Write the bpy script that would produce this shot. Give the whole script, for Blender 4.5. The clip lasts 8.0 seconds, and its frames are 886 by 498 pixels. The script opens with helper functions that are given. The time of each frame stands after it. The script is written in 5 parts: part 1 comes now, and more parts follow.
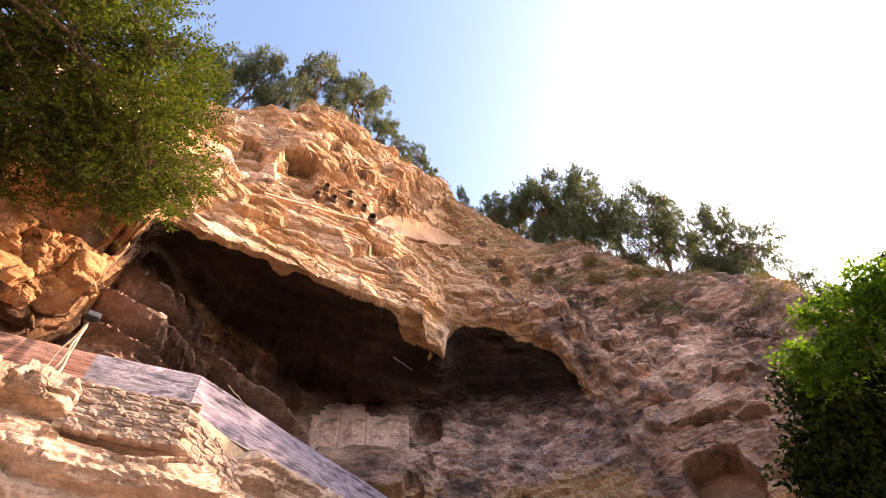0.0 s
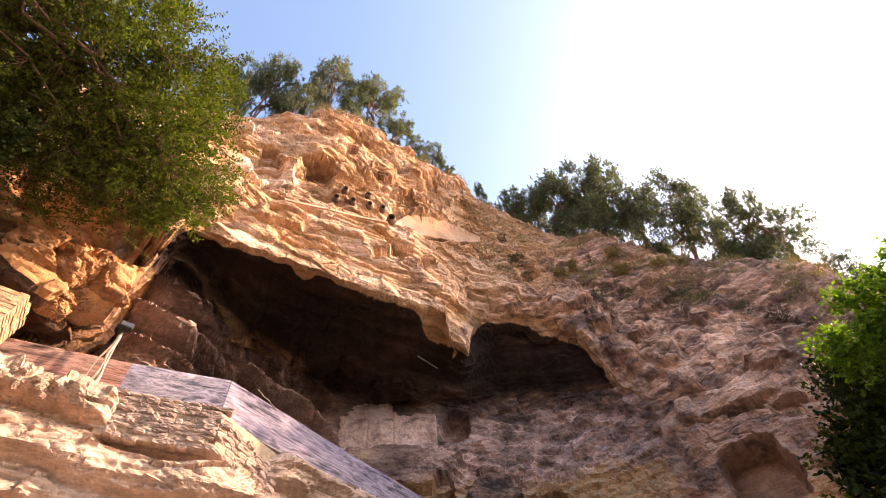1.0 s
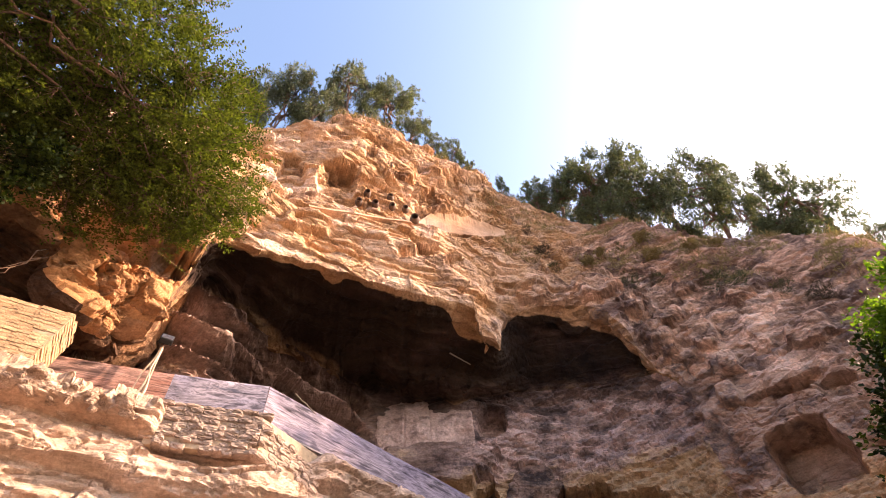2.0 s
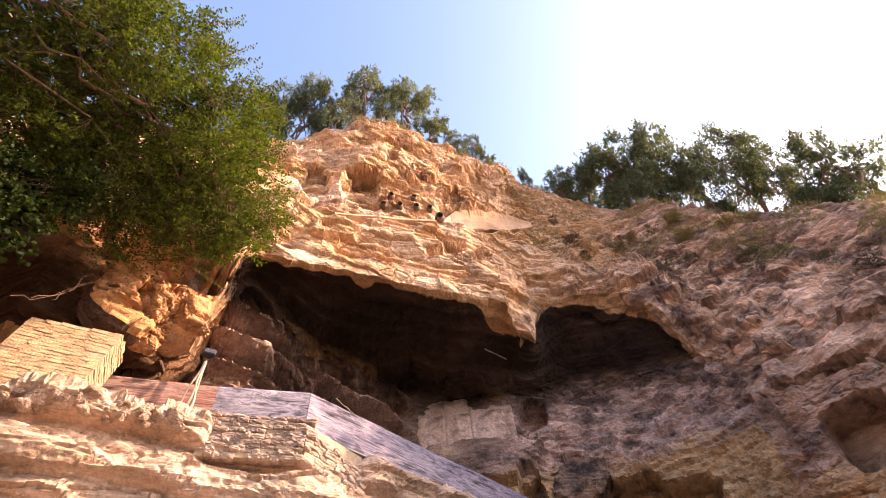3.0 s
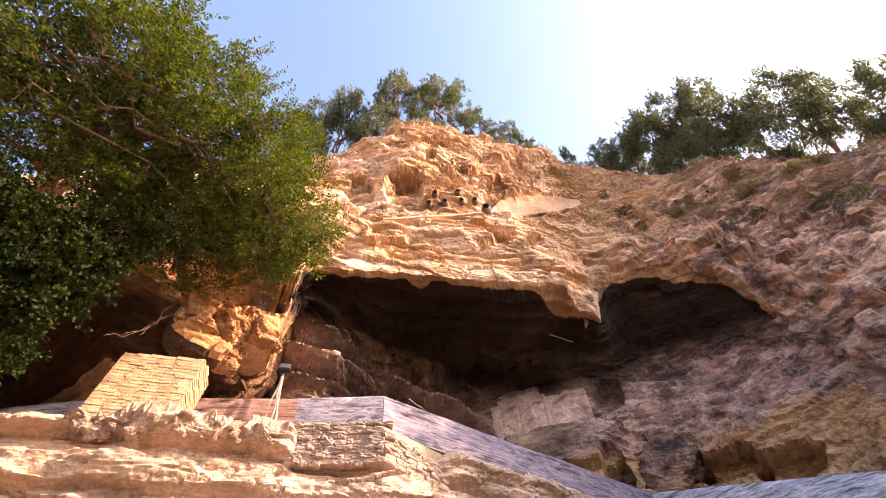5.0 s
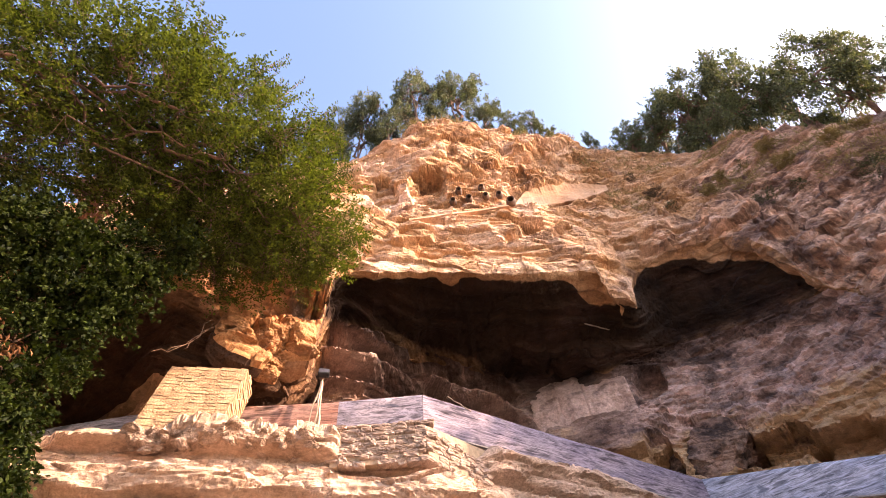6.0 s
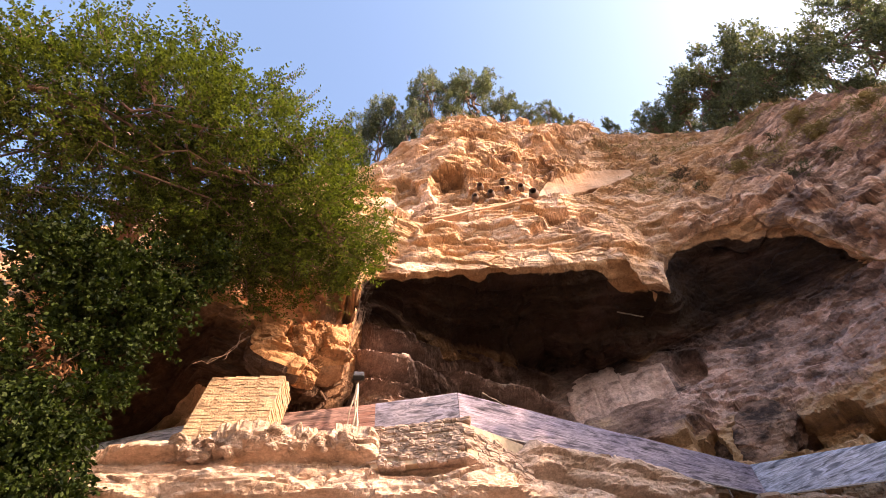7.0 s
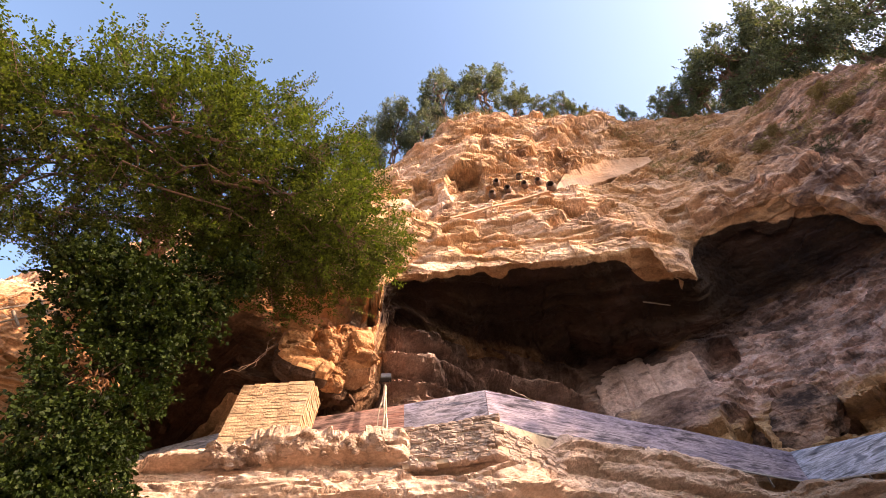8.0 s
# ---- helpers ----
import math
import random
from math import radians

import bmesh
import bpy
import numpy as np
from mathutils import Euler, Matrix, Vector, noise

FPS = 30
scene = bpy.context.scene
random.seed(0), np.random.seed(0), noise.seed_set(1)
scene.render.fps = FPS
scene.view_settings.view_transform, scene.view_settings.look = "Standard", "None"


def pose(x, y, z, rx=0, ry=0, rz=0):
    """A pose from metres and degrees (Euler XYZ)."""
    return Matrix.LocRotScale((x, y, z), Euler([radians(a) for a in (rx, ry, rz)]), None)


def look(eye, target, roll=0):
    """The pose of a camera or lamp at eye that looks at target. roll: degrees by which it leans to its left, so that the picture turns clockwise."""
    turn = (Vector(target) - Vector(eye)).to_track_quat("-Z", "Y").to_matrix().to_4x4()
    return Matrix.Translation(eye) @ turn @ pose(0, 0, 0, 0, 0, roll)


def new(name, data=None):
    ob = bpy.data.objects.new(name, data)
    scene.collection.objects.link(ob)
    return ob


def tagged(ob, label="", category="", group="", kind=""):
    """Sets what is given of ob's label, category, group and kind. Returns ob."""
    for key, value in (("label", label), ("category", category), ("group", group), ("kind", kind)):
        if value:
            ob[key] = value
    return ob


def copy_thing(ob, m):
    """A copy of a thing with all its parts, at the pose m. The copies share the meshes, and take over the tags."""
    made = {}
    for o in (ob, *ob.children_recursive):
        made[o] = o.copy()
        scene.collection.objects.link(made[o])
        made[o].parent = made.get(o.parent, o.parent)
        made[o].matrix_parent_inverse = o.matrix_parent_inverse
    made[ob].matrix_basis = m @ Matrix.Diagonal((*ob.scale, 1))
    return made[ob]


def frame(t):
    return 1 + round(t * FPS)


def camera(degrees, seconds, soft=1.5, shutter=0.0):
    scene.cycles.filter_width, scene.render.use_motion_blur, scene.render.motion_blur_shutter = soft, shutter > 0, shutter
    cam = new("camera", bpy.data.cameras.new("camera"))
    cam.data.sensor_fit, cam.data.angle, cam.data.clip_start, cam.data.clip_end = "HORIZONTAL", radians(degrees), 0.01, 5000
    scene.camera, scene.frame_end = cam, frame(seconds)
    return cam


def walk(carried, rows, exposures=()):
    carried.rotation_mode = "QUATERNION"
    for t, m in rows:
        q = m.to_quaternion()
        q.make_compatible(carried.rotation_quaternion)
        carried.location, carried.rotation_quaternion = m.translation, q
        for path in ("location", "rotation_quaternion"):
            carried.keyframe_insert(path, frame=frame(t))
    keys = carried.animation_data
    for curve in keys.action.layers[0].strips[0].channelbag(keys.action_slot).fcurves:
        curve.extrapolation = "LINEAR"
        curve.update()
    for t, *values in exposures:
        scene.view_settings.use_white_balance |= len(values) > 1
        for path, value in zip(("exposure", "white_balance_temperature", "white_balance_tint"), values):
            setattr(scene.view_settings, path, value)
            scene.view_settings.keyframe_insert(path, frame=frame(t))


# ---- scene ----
# The camera stands still, 1.6 m above the ground, and pans to its left while it looks up.
EYE = 1.6
cam = camera(85.9, 8.0, soft=0.9)
PATH = [(0.0, 140.95, 4.05, -13.73), (0.5, 140.98, 4.0, -12.33), (1.0, 140.94, 3.77, -10.26), (2.5, 140.88, 3.84, -2.84),
        (3.0, 140.93, 3.92, -0.05), (3.5, 140.83, 3.99, 2.46), (4.0, 140.82, 4.03, 4.93), (4.5, 140.86, 4.02, 7.28),
        (6.0, 140.9, 4.03, 15.13), (6.5, 140.95, 4.05, 17.66), (7.0, 140.97, 4.07, 20.02), (7.5, 141.04, 4.11, 22.13),
        (8.0, 141.11, 4.15, 23.91)]
walk(cam, [(t, pose(0, 0, EYE, rx, ry, rz)) for t, rx, ry, rz in PATH], exposures=[(0.0, 2.2, 6450, 16), (3.0, 2.26, 6450, 19), (4.5, 2.38, 6450, 20), (6.0, 2.34, 6450, 20), (7.0, 2.16, 6400, 17), (8.0, 2.06, 6350, 16)])

# ---- light ----
SUN_AZ, SUN_EL = 89.5, 28.0      # degrees, clockwise from +y, above the horizon
world = bpy.data.worlds.new("sky")
scene.world = world
world.use_nodes = True
wn = world.node_tree
sky = wn.nodes.new("ShaderNodeTexSky")
sky.sky_type, sky.sun_disc = "NISHITA", False
sky.sun_elevation, sky.sun_rotation = radians(SUN_EL), radians(SUN_AZ)
sky.air_density, sky.dust_density, sky.ozone_density = 1.1, 2.6, 0.1
wn.nodes["Background"].inputs["Strength"].default_value = 0.11
wn.links.new(sky.outputs[0], wn.nodes["Background"].inputs["Color"])
sun_data = bpy.data.lights.new("sun", "SUN")
sun_data.energy, sun_data.angle, sun_data.color = 3.5, radians(0.6), (1.0, 0.72, 0.48)
sun = new("sun", sun_data)
sa, se = radians(SUN_AZ), radians(SUN_EL)
to_sun = Vector((math.sin(sa) * math.cos(se), math.cos(sa) * math.cos(se), math.sin(se)))
sun.matrix_world = look(to_sun * 90, (0, 0, 0))


# ---- helpers of this scene ----
def polar(az, d, h):
    """The place at azimuth az (degrees clockwise from +y), d metres away on the level and h metres above the eye."""
    a = radians(az)
    return Vector((d * math.sin(a), d * math.cos(a), h + EYE))


def part(name, bm, material, parent=None, label="", smooth=False):
    """Links a bmesh as one mesh object under a thing or a part."""
    me = bpy.data.meshes.new(name)
    bm.to_mesh(me)
    bm.free()
    if smooth:
        me.shade_smooth()
    for m in material if isinstance(material, (list, tuple)) else [material]:
        me.materials.append(m)
    ob = new(name, me)
    if parent is not None:
        ob.parent = parent
    if label:
        ob["label"] = label
    return ob


def grid_mesh(name, pts, material, uv=None, smooth=True):
    """One mesh object from an array of points, rows x columns x 3."""
    r, c, _ = pts.shape
    idx = np.arange(r * c).reshape(r, c)
    quads = np.stack([idx[:-1, :-1], idx[:-1, 1:], idx[1:, 1:], idx[1:, :-1]], -1).reshape(-1, 4)
    return quad_mesh(name, pts.reshape(-1, 3), quads, material, uv, smooth)


def quad_mesh(name, verts, quads, material, uv=None, smooth=False):
    me = bpy.data.meshes.new(name)
    n = len(quads)
    k = quads.shape[1]
    me.vertices.add(len(verts))
    me.vertices.foreach_set("co", np.ascontiguousarray(verts, dtype=np.float32).ravel())
    me.loops.add(n * k)
    me.loops.foreach_set("vertex_index", np.ascontiguousarray(quads, dtype=np.int32).ravel())
    me.polygons.add(n)
    me.polygons.foreach_set("loop_start", np.arange(0, n * k, k, dtype=np.int32))
    me.polygons.foreach_set("loop_total", np.full(n, k, dtype=np.int32))
    me.polygons.foreach_set("use_smooth", np.full(n, smooth, dtype=bool))
    if uv is not None:
        lay = me.uv_layers.new(name="run")
        lay.data.foreach_set("uv", np.ascontiguousarray(uv.reshape(-1, 2)[quads.ravel()], dtype=np.float32).ravel())
    me.update(calc_edges=True)
    me.validate()
    me.materials.append(material)
    return new(name, me)


rng = np.random.default_rng(7)
PERM = rng.permutation(4096)
RAND = rng.random(4096)
GRAD = rng.normal(size=(4096, 3))
GRAD /= np.linalg.norm(GRAD, axis=1, keepdims=True)


def hashed(i, j, k):
    return PERM[(PERM[(PERM[i & 4095] + j) & 4095] + k) & 4095]


def perlin(p):
    """Gradient noise, about -0.7 to 0.7, of an array of points n x 3."""
    b = np.floor(p).astype(int)
    f = p - b
    w = f * f * f * (f * (f * 6 - 15) + 10)
    out = 0
    for dx in (0, 1):
        for dy in (0, 1):
            for dz in (0, 1):
                g = GRAD[hashed(b[:, 0] + dx, b[:, 1] + dy, b[:, 2] + dz)]
                dot = g[:, 0] * (f[:, 0] - dx) + g[:, 1] * (f[:, 1] - dy) + g[:, 2] * (f[:, 2] - dz)
                out = out + dot * np.where(dx, w[:, 0], 1 - w[:, 0]) * np.where(dy, w[:, 1], 1 - w[:, 1]) * np.where(dz, w[:, 2], 1 - w[:, 2])
    return out


def fbm(p, octaves=4, gain=0.5):
    return sum(gain ** o * perlin(p * 2.03 ** o + 17.3 * o) for o in range(octaves))


def facets(p, tilt=0.6):
    """Broken rock: every cell stands at its own height and tilt, with a crack round it."""
    b = np.floor(p).astype(int)
    n = len(p)
    f1, f2, own = np.full(n, 9.0), np.full(n, 9.0), np.zeros(n)
    for dx in (-1, 0, 1):
        for dy in (-1, 0, 1):
            for dz in (-1, 0, 1):
                h = hashed(b[:, 0] + dx, b[:, 1] + dy, b[:, 2] + dz)
                s = b + (dx, dy, dz) + np.stack([RAND[h], RAND[(h + 911) & 4095], RAND[(h + 2221) & 4095]], -1)
                v = p - s
                d = np.abs(v).max(axis=1) * 0.5 + np.linalg.norm(v, axis=1) * 0.5
                near = d < f1
                f2 = np.where(near, f1, np.minimum(f2, d))
                own = np.where(near, RAND[(h + 313) & 4095] - 0.5 + tilt * (v * GRAD[(h + 77) & 4095]).sum(axis=1), own)
                f1 = np.where(near, d, f1)
    return own, np.exp(-((f2 - f1) / 0.07) ** 2)


def smooth01(x, a, b):
    t = np.clip((x - a) / (b - a), 0, 1)
    return t * t * (3 - 2 * t)


# ---- materials ----
def nodes_of(name):
    m = bpy.data.materials.new(name)
    m.use_nodes = True
    return m, m.node_tree, m.node_tree.nodes["Principled BSDF"]


def tex(nt, kind, scale, detail=4.0, vec=None, rough=0.6, distort=0.0):
    n = nt.nodes.new("ShaderNodeTex" + kind)
    n.inputs["Scale"].default_value = scale
    if kind == "Noise":
        n.inputs["Detail"].default_value, n.inputs["Roughness"].default_value = detail, rough
        n.inputs["Distortion"].default_value = distort
    if vec is not None:
        nt.links.new(vec, n.inputs["Vector"])
    return n


def ramp(nt, fac, stops):
    n = nt.nodes.new("ShaderNodeValToRGB")
    e = n.color_ramp.elements
    while len(e) < len(stops):
        e.new(0.5)
    for el, (pos, col) in zip(e, stops):
        el.position, el.color = pos, (*col, 1.0) if len(col) == 3 else col
    nt.links.new(fac, n.inputs["Fac"])
    return n.outputs["Color"]


def grey(v):
    return (v, v, v)


def mix(nt, fac, a, b, blend="MIX"):
    n = nt.nodes.new("ShaderNodeMix")
    n.data_type, n.blend_type = "RGBA", blend
    for sock, val in ((n.inputs["Factor"], fac), (n.inputs["A"], a), (n.inputs["B"], b)):
        if isinstance(val, bpy.types.NodeSocket):
            nt.links.new(val, sock)
        elif isinstance(val, tuple):
            sock.default_value = (*val, 1.0)
        else:
            sock.default_value = val
    return n.outputs["Result"]


def math_node(nt, op, a, b=0.0, clamp=False):
    n = nt.nodes.new("ShaderNodeMath")
    n.operation, n.use_clamp = op, clamp
    for sock, val in zip(n.inputs, (a, b)):
        if isinstance(val, bpy.types.NodeSocket):
            nt.links.new(val, sock)
        else:
            sock.default_value = val
    return n.outputs[0]


def place(nt, scale=(1, 1, 1), coord="Object"):
    tc = nt.nodes.new("ShaderNodeTexCoord")
    mp = nt.nodes.new("ShaderNodeMapping")
    mp.inputs["Scale"].default_value = scale
    nt.links.new(tc.outputs[coord], mp.inputs["Vector"])
    return mp.outputs["Vector"]


def bump(nt, bsdf, height, strength, distance):
    b = nt.nodes.new("ShaderNodeBump")
    b.inputs["Strength"].default_value, b.inputs["Distance"].default_value = strength, distance
    nt.links.new(height, b.inputs["Height"])
    nt.links.new(b.outputs["Normal"], bsdf.inputs["Normal"])


def rock(name, pale, mid, deep, varnish=(0.07, 0.06, 0.06), varnish_amount=0.3, bands=1.0, soot_shade=0.0, relief=0.95, shift=None, belt=(21.0, 0.55, 17.0, 5.0), low=None, patches=0.85, vary=0.0):
    """Weathered sandstone: bedding bands, blotches of dark varnish, fine grain; a black coat for smoke and cave shade.
    """
    m, nt, bsdf = nodes_of(name)
    vec = place(nt)
    flat = place(nt, (0.25, 0.25, 2.6))
    bed = tex(nt, "Noise", 0.9, 6, flat, 0.65, 0.4).outputs["Fac"]
    fine_bed = tex(nt, "Noise", 3.6, 5, flat, 0.7, 0.3).outputs["Fac"]
    blot = tex(nt, "Noise", 0.32, 6, vec, 0.62, 0.5).outputs["Fac"]
    grain = tex(nt, "Noise", 14, 6, vec, 0.7).outputs["Fac"]
    pits = tex(nt, "Voronoi", 7.0, vec=vec).outputs["Distance"]
    a = math_node(nt, "MULTIPLY", bed, 0.55 * bands)
    b = math_node(nt, "MULTIPLY", blot, 1.0 - 0.55 * bands)
    tone = math_node(nt, "ADD", a, b)
    col = ramp(nt, tone, [(0.32, deep), (0.47, mid), (0.62, pale)])
    if shift:      # a second set of tones takes over along the cliff, in a ragged belt
        turn, rise, level, wide = belt
        sep = nt.nodes.new("ShaderNodeSeparateXYZ")
        nt.links.new(vec, sep.inputs[0])
        s = math_node(nt, "SUBTRACT", math_node(nt, "MULTIPLY", sep.outputs["X"], math.cos(radians(turn))), math_node(nt, "MULTIPLY", sep.outputs["Y"], math.sin(radians(turn))))
        s = math_node(nt, "SUBTRACT", s, math_node(nt, "MULTIPLY", math_node(nt, "SUBTRACT", sep.outputs["Z"], level), rise))
        s = math_node(nt, "ADD", s, math_node(nt, "MULTIPLY", math_node(nt, "SUBTRACT", blot, 0.5), 2.8 * wide))
        fac = math_node(nt, "DIVIDE", math_node(nt, "ADD", s, 0.3 * wide), wide, True)
        col = mix(nt, fac, col, ramp(nt, tone, [(0.34, shift[2]), (0.47, shift[1]), (0.62, shift[0])]))
        frag = nt.nodes.new("ShaderNodeTexVoronoi")
        frag.inputs["Scale"].default_value = 1.5
        wobble = mix(nt, 0.22, place(nt, (1, 1, 1.8)), tex(nt, "Noise", 1.3, 4, vec).outputs["Color"], "ADD")
        nt.links.new(wobble, frag.inputs["Vector"])
        bw = nt.nodes.new("ShaderNodeRGBToBW")
        nt.links.new(frag.outputs["Color"], bw.inputs[0])
        col = mix(nt, math_node(nt, "MULTIPLY", fac, 0.75), col, ramp(nt, bw.outputs[0], [(0.2, grey(0.58)), (0.5, grey(1.08)), (0.8, grey(1.4))]), "MULTIPLY")
    under = 0.0
    if low:        # an ochre bed under a ragged level
        level, thick, tones, tilt = low
        sp = nt.nodes.new("ShaderNodeSeparateXYZ")
        nt.links.new(vec, sp.inputs[0])
        under = math_node(nt, "SUBTRACT", level, sp.outputs["Z"])
        under = math_node(nt, "SUBTRACT", under, math_node(nt, "MULTIPLY", math_node(nt, "ADD", sp.outputs["X"], 5.6), tilt))
        under = math_node(nt, "ADD", under, math_node(nt, "MULTIPLY", math_node(nt, "SUBTRACT", bed, 0.5), 3.0 * thick))
        under = math_node(nt, "ADD", under, math_node(nt, "MULTIPLY", math_node(nt, "SUBTRACT", blot, 0.5), 7.0 * thick))
        under = math_node(nt, "DIVIDE", under, thick, True)
        col = mix(nt, under, col, ramp(nt, tone, [(0.32, tones[2]), (0.47, tones[1]), (0.62, tones[0])]))
    col = mix(nt, 0.5 * bands, col, ramp(nt, fine_bed, [(0.35, grey(0.45)), (0.6, grey(1.15))]), "MULTIPLY")
    col = mix(nt, 0.6, col, ramp(nt, grain, [(0.3, grey(0.55)), (0.65, grey(1.2))]), "MULTIPLY")
    spot = tex(nt, "Noise", 3.2, 7, place(nt, (1, 1, 1.6)), 0.68).outputs["Fac"]
    col = mix(nt, 0.7, col, ramp(nt, spot, [(0.32, grey(0.5)), (0.44, grey(0.92)), (0.64, grey(1.15))]), "MULTIPLY")
    patch = tex(nt, "Noise", 0.55, 10, place(nt, (1, 1, 1.5)), 0.72, 0.15).outputs["Fac"]
    mask = ramp(nt, patch, [(0.60 - 0.22 * varnish_amount, grey(0)), (0.70 - 0.2 * varnish_amount, grey(min(1, 0.35 + varnish_amount)))])
    if low:
        mask = math_node(nt, "MULTIPLY", mask, math_node(nt, "SUBTRACT", 1.0, math_node(nt, "MULTIPLY", under, 0.8)))
    if shift:
        more = ramp(nt, patch, [(0.45, grey(0)), (0.60, grey(patches))])
        col = mix(nt, math_node(nt, "MULTIPLY", more, math_node(nt, "MULTIPLY", fac, math_node(nt, "SUBTRACT", 1.0, math_node(nt, "MULTIPLY", under, 0.8)))), col, (0.085, 0.068, 0.070))
    col = mix(nt, mask, col, varnish)
    # black coat of the cave: smoke stain, with the cave's shade painted in
    if soot_shade:
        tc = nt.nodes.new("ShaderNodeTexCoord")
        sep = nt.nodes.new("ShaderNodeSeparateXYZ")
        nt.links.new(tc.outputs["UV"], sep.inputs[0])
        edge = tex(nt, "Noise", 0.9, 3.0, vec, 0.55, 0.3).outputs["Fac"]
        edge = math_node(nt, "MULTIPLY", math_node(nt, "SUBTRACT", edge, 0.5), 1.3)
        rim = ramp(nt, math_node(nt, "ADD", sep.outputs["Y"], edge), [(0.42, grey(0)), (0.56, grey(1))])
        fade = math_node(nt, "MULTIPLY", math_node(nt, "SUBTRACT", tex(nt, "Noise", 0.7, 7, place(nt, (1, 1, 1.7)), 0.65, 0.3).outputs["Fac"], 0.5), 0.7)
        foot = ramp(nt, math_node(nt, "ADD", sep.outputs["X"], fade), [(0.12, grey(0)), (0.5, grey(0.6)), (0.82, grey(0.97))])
        cover = math_node(nt, "MULTIPLY", math_node(nt, "MULTIPLY", rim, foot), soot_shade)
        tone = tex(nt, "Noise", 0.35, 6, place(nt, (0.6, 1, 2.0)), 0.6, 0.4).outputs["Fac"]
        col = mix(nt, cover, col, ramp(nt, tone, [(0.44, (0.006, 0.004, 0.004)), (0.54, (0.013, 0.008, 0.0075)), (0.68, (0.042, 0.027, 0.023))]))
    if vary:       # every block its own tone
        info = nt.nodes.new("ShaderNodeObjectInfo")
        col = mix(nt, 1.0, col, ramp(nt, info.outputs["Random"], [(0.0, grey(1.0 - vary)), (1.0, grey(1.0 + 0.5 * vary))]), "MULTIPLY")
    col = mix(nt, 1.0, col, (1.04, 0.945, 1.0), "MULTIPLY")      # iron in the stone
    nt.links.new(col, bsdf.inputs["Base Color"])
    bsdf.inputs["Roughness"].default_value = 0.92
    bsdf.inputs["Specular IOR Level"].default_value = 0.15
    h = math_node(nt, "ADD", math_node(nt, "MULTIPLY", grain, 0.35), math_node(nt, "ADD", math_node(nt, "MULTIPLY", fine_bed, 0.25 * bands), math_node(nt, "MULTIPLY", pits, 0.35)))
    chips = tex(nt, "Voronoi", 2.6, vec=place(nt, (1, 1, 1.9))).outputs["Distance"]
    h = math_node(nt, "SUBTRACT", h, math_node(nt, "MULTIPLY", chips, 0.8))
    h = math_node(nt, "ADD", h, math_node(nt, "MULTIPLY", spot, 0.9))
    bump(nt, bsdf, h, relief, 0.10)
    return m


def leaf_mat(name, dark, light, through_col, trans=0.35, rough=0.5):
    m, nt, bsdf = nodes_of(name)
    geo = nt.nodes.new("ShaderNodeNewGeometry")
    blot = tex(nt, "Noise", 0.8, 3, place(nt)).outputs["Fac"]
    f = math_node(nt, "ADD", math_node(nt, "MULTIPLY", geo.outputs["Random Per Island"], 0.6), math_node(nt, "MULTIPLY", blot, 0.5))
    col = ramp(nt, f, [(0.2, dark), (0.85, light)])
    nt.links.new(col, bsdf.inputs["Base Color"])
    bsdf.inputs["Roughness"].default_value = rough
    bsdf.inputs["Specular IOR Level"].default_value = 0.16
    tr = nt.nodes.new("ShaderNodeBsdfTranslucent")
    nt.links.new(mix(nt, 1.0, col, through_col, "MULTIPLY"), tr.inputs["Color"])
    sh = nt.nodes.new("ShaderNodeMixShader")
    sh.inputs[0].default_value = trans
    out = nt.nodes["Material Output"]
    nt.links.new(bsdf.outputs[0], sh.inputs[1])
    nt.links.new(tr.outputs[0], sh.inputs[2])
    nt.links.new(sh.outputs[0], out.inputs["Surface"])
    return m


def plain(name, col, rough=0.8, var=0.35, scale=6.0, metal=0.0, relief=0.3, dist=0.02, stretch=(1, 1, 1)):
    m, nt, bsdf = nodes_of(name)
    vec = place(nt, stretch)
    n1 = tex(nt, "Noise", scale, 6, vec).outputs["Fac"]
    n2 = tex(nt, "Noise", scale * 6, 4, vec).outputs["Fac"]
    c = ramp(nt, n1, [(0.3, tuple(v * (1 - var) for v in col)), (0.7, tuple(min(1, v * (1 + var)) for v in col))])
    c = mix(nt, 0.5, c, ramp(nt, n2, [(0.3, grey(0.7)), (0.7, grey(1.1))]), "MULTIPLY")
    nt.links.new(c, bsdf.inputs["Base Color"])
    bsdf.inputs["Roughness"].default_value, bsdf.inputs["Metallic"].default_value = rough, metal
    bump(nt, bsdf, math_node(nt, "ADD", n1, n2), relief, dist)
    return m


OCHRE_BED = ((0.66, 0.475, 0.27), (0.51, 0.335, 0.175), (0.29, 0.18, 0.095))
GREY_ROCK = ((0.74, 0.57, 0.43), (0.53, 0.38, 0.27), (0.26, 0.175, 0.125))
# ochre-to-grey belt: change of rock, with the edge of sunlight painted in
MAT_CLIFF = rock("ochre_sandstone", (0.75, 0.60, 0.44), (0.52, 0.35, 0.185), (0.26, 0.14, 0.068), varnish=(0.15, 0.10, 0.075), varnish_amount=0.38, bands=0.6, shift=GREY_ROCK, low=(13.0, 1.0, ((0.52, 0.31, 0.145), (0.39, 0.215, 0.09), (0.23, 0.115, 0.048)), 0.25))
MAT_SLOPE = rock("grey_brown_rock", (0.62, 0.47, 0.345), (0.44, 0.305, 0.215), (0.23, 0.155, 0.11), varnish=(0.075, 0.062, 0.064), varnish_amount=0.42, bands=0.5, low=(8.2, 0.6, OCHRE_BED, 0.0))
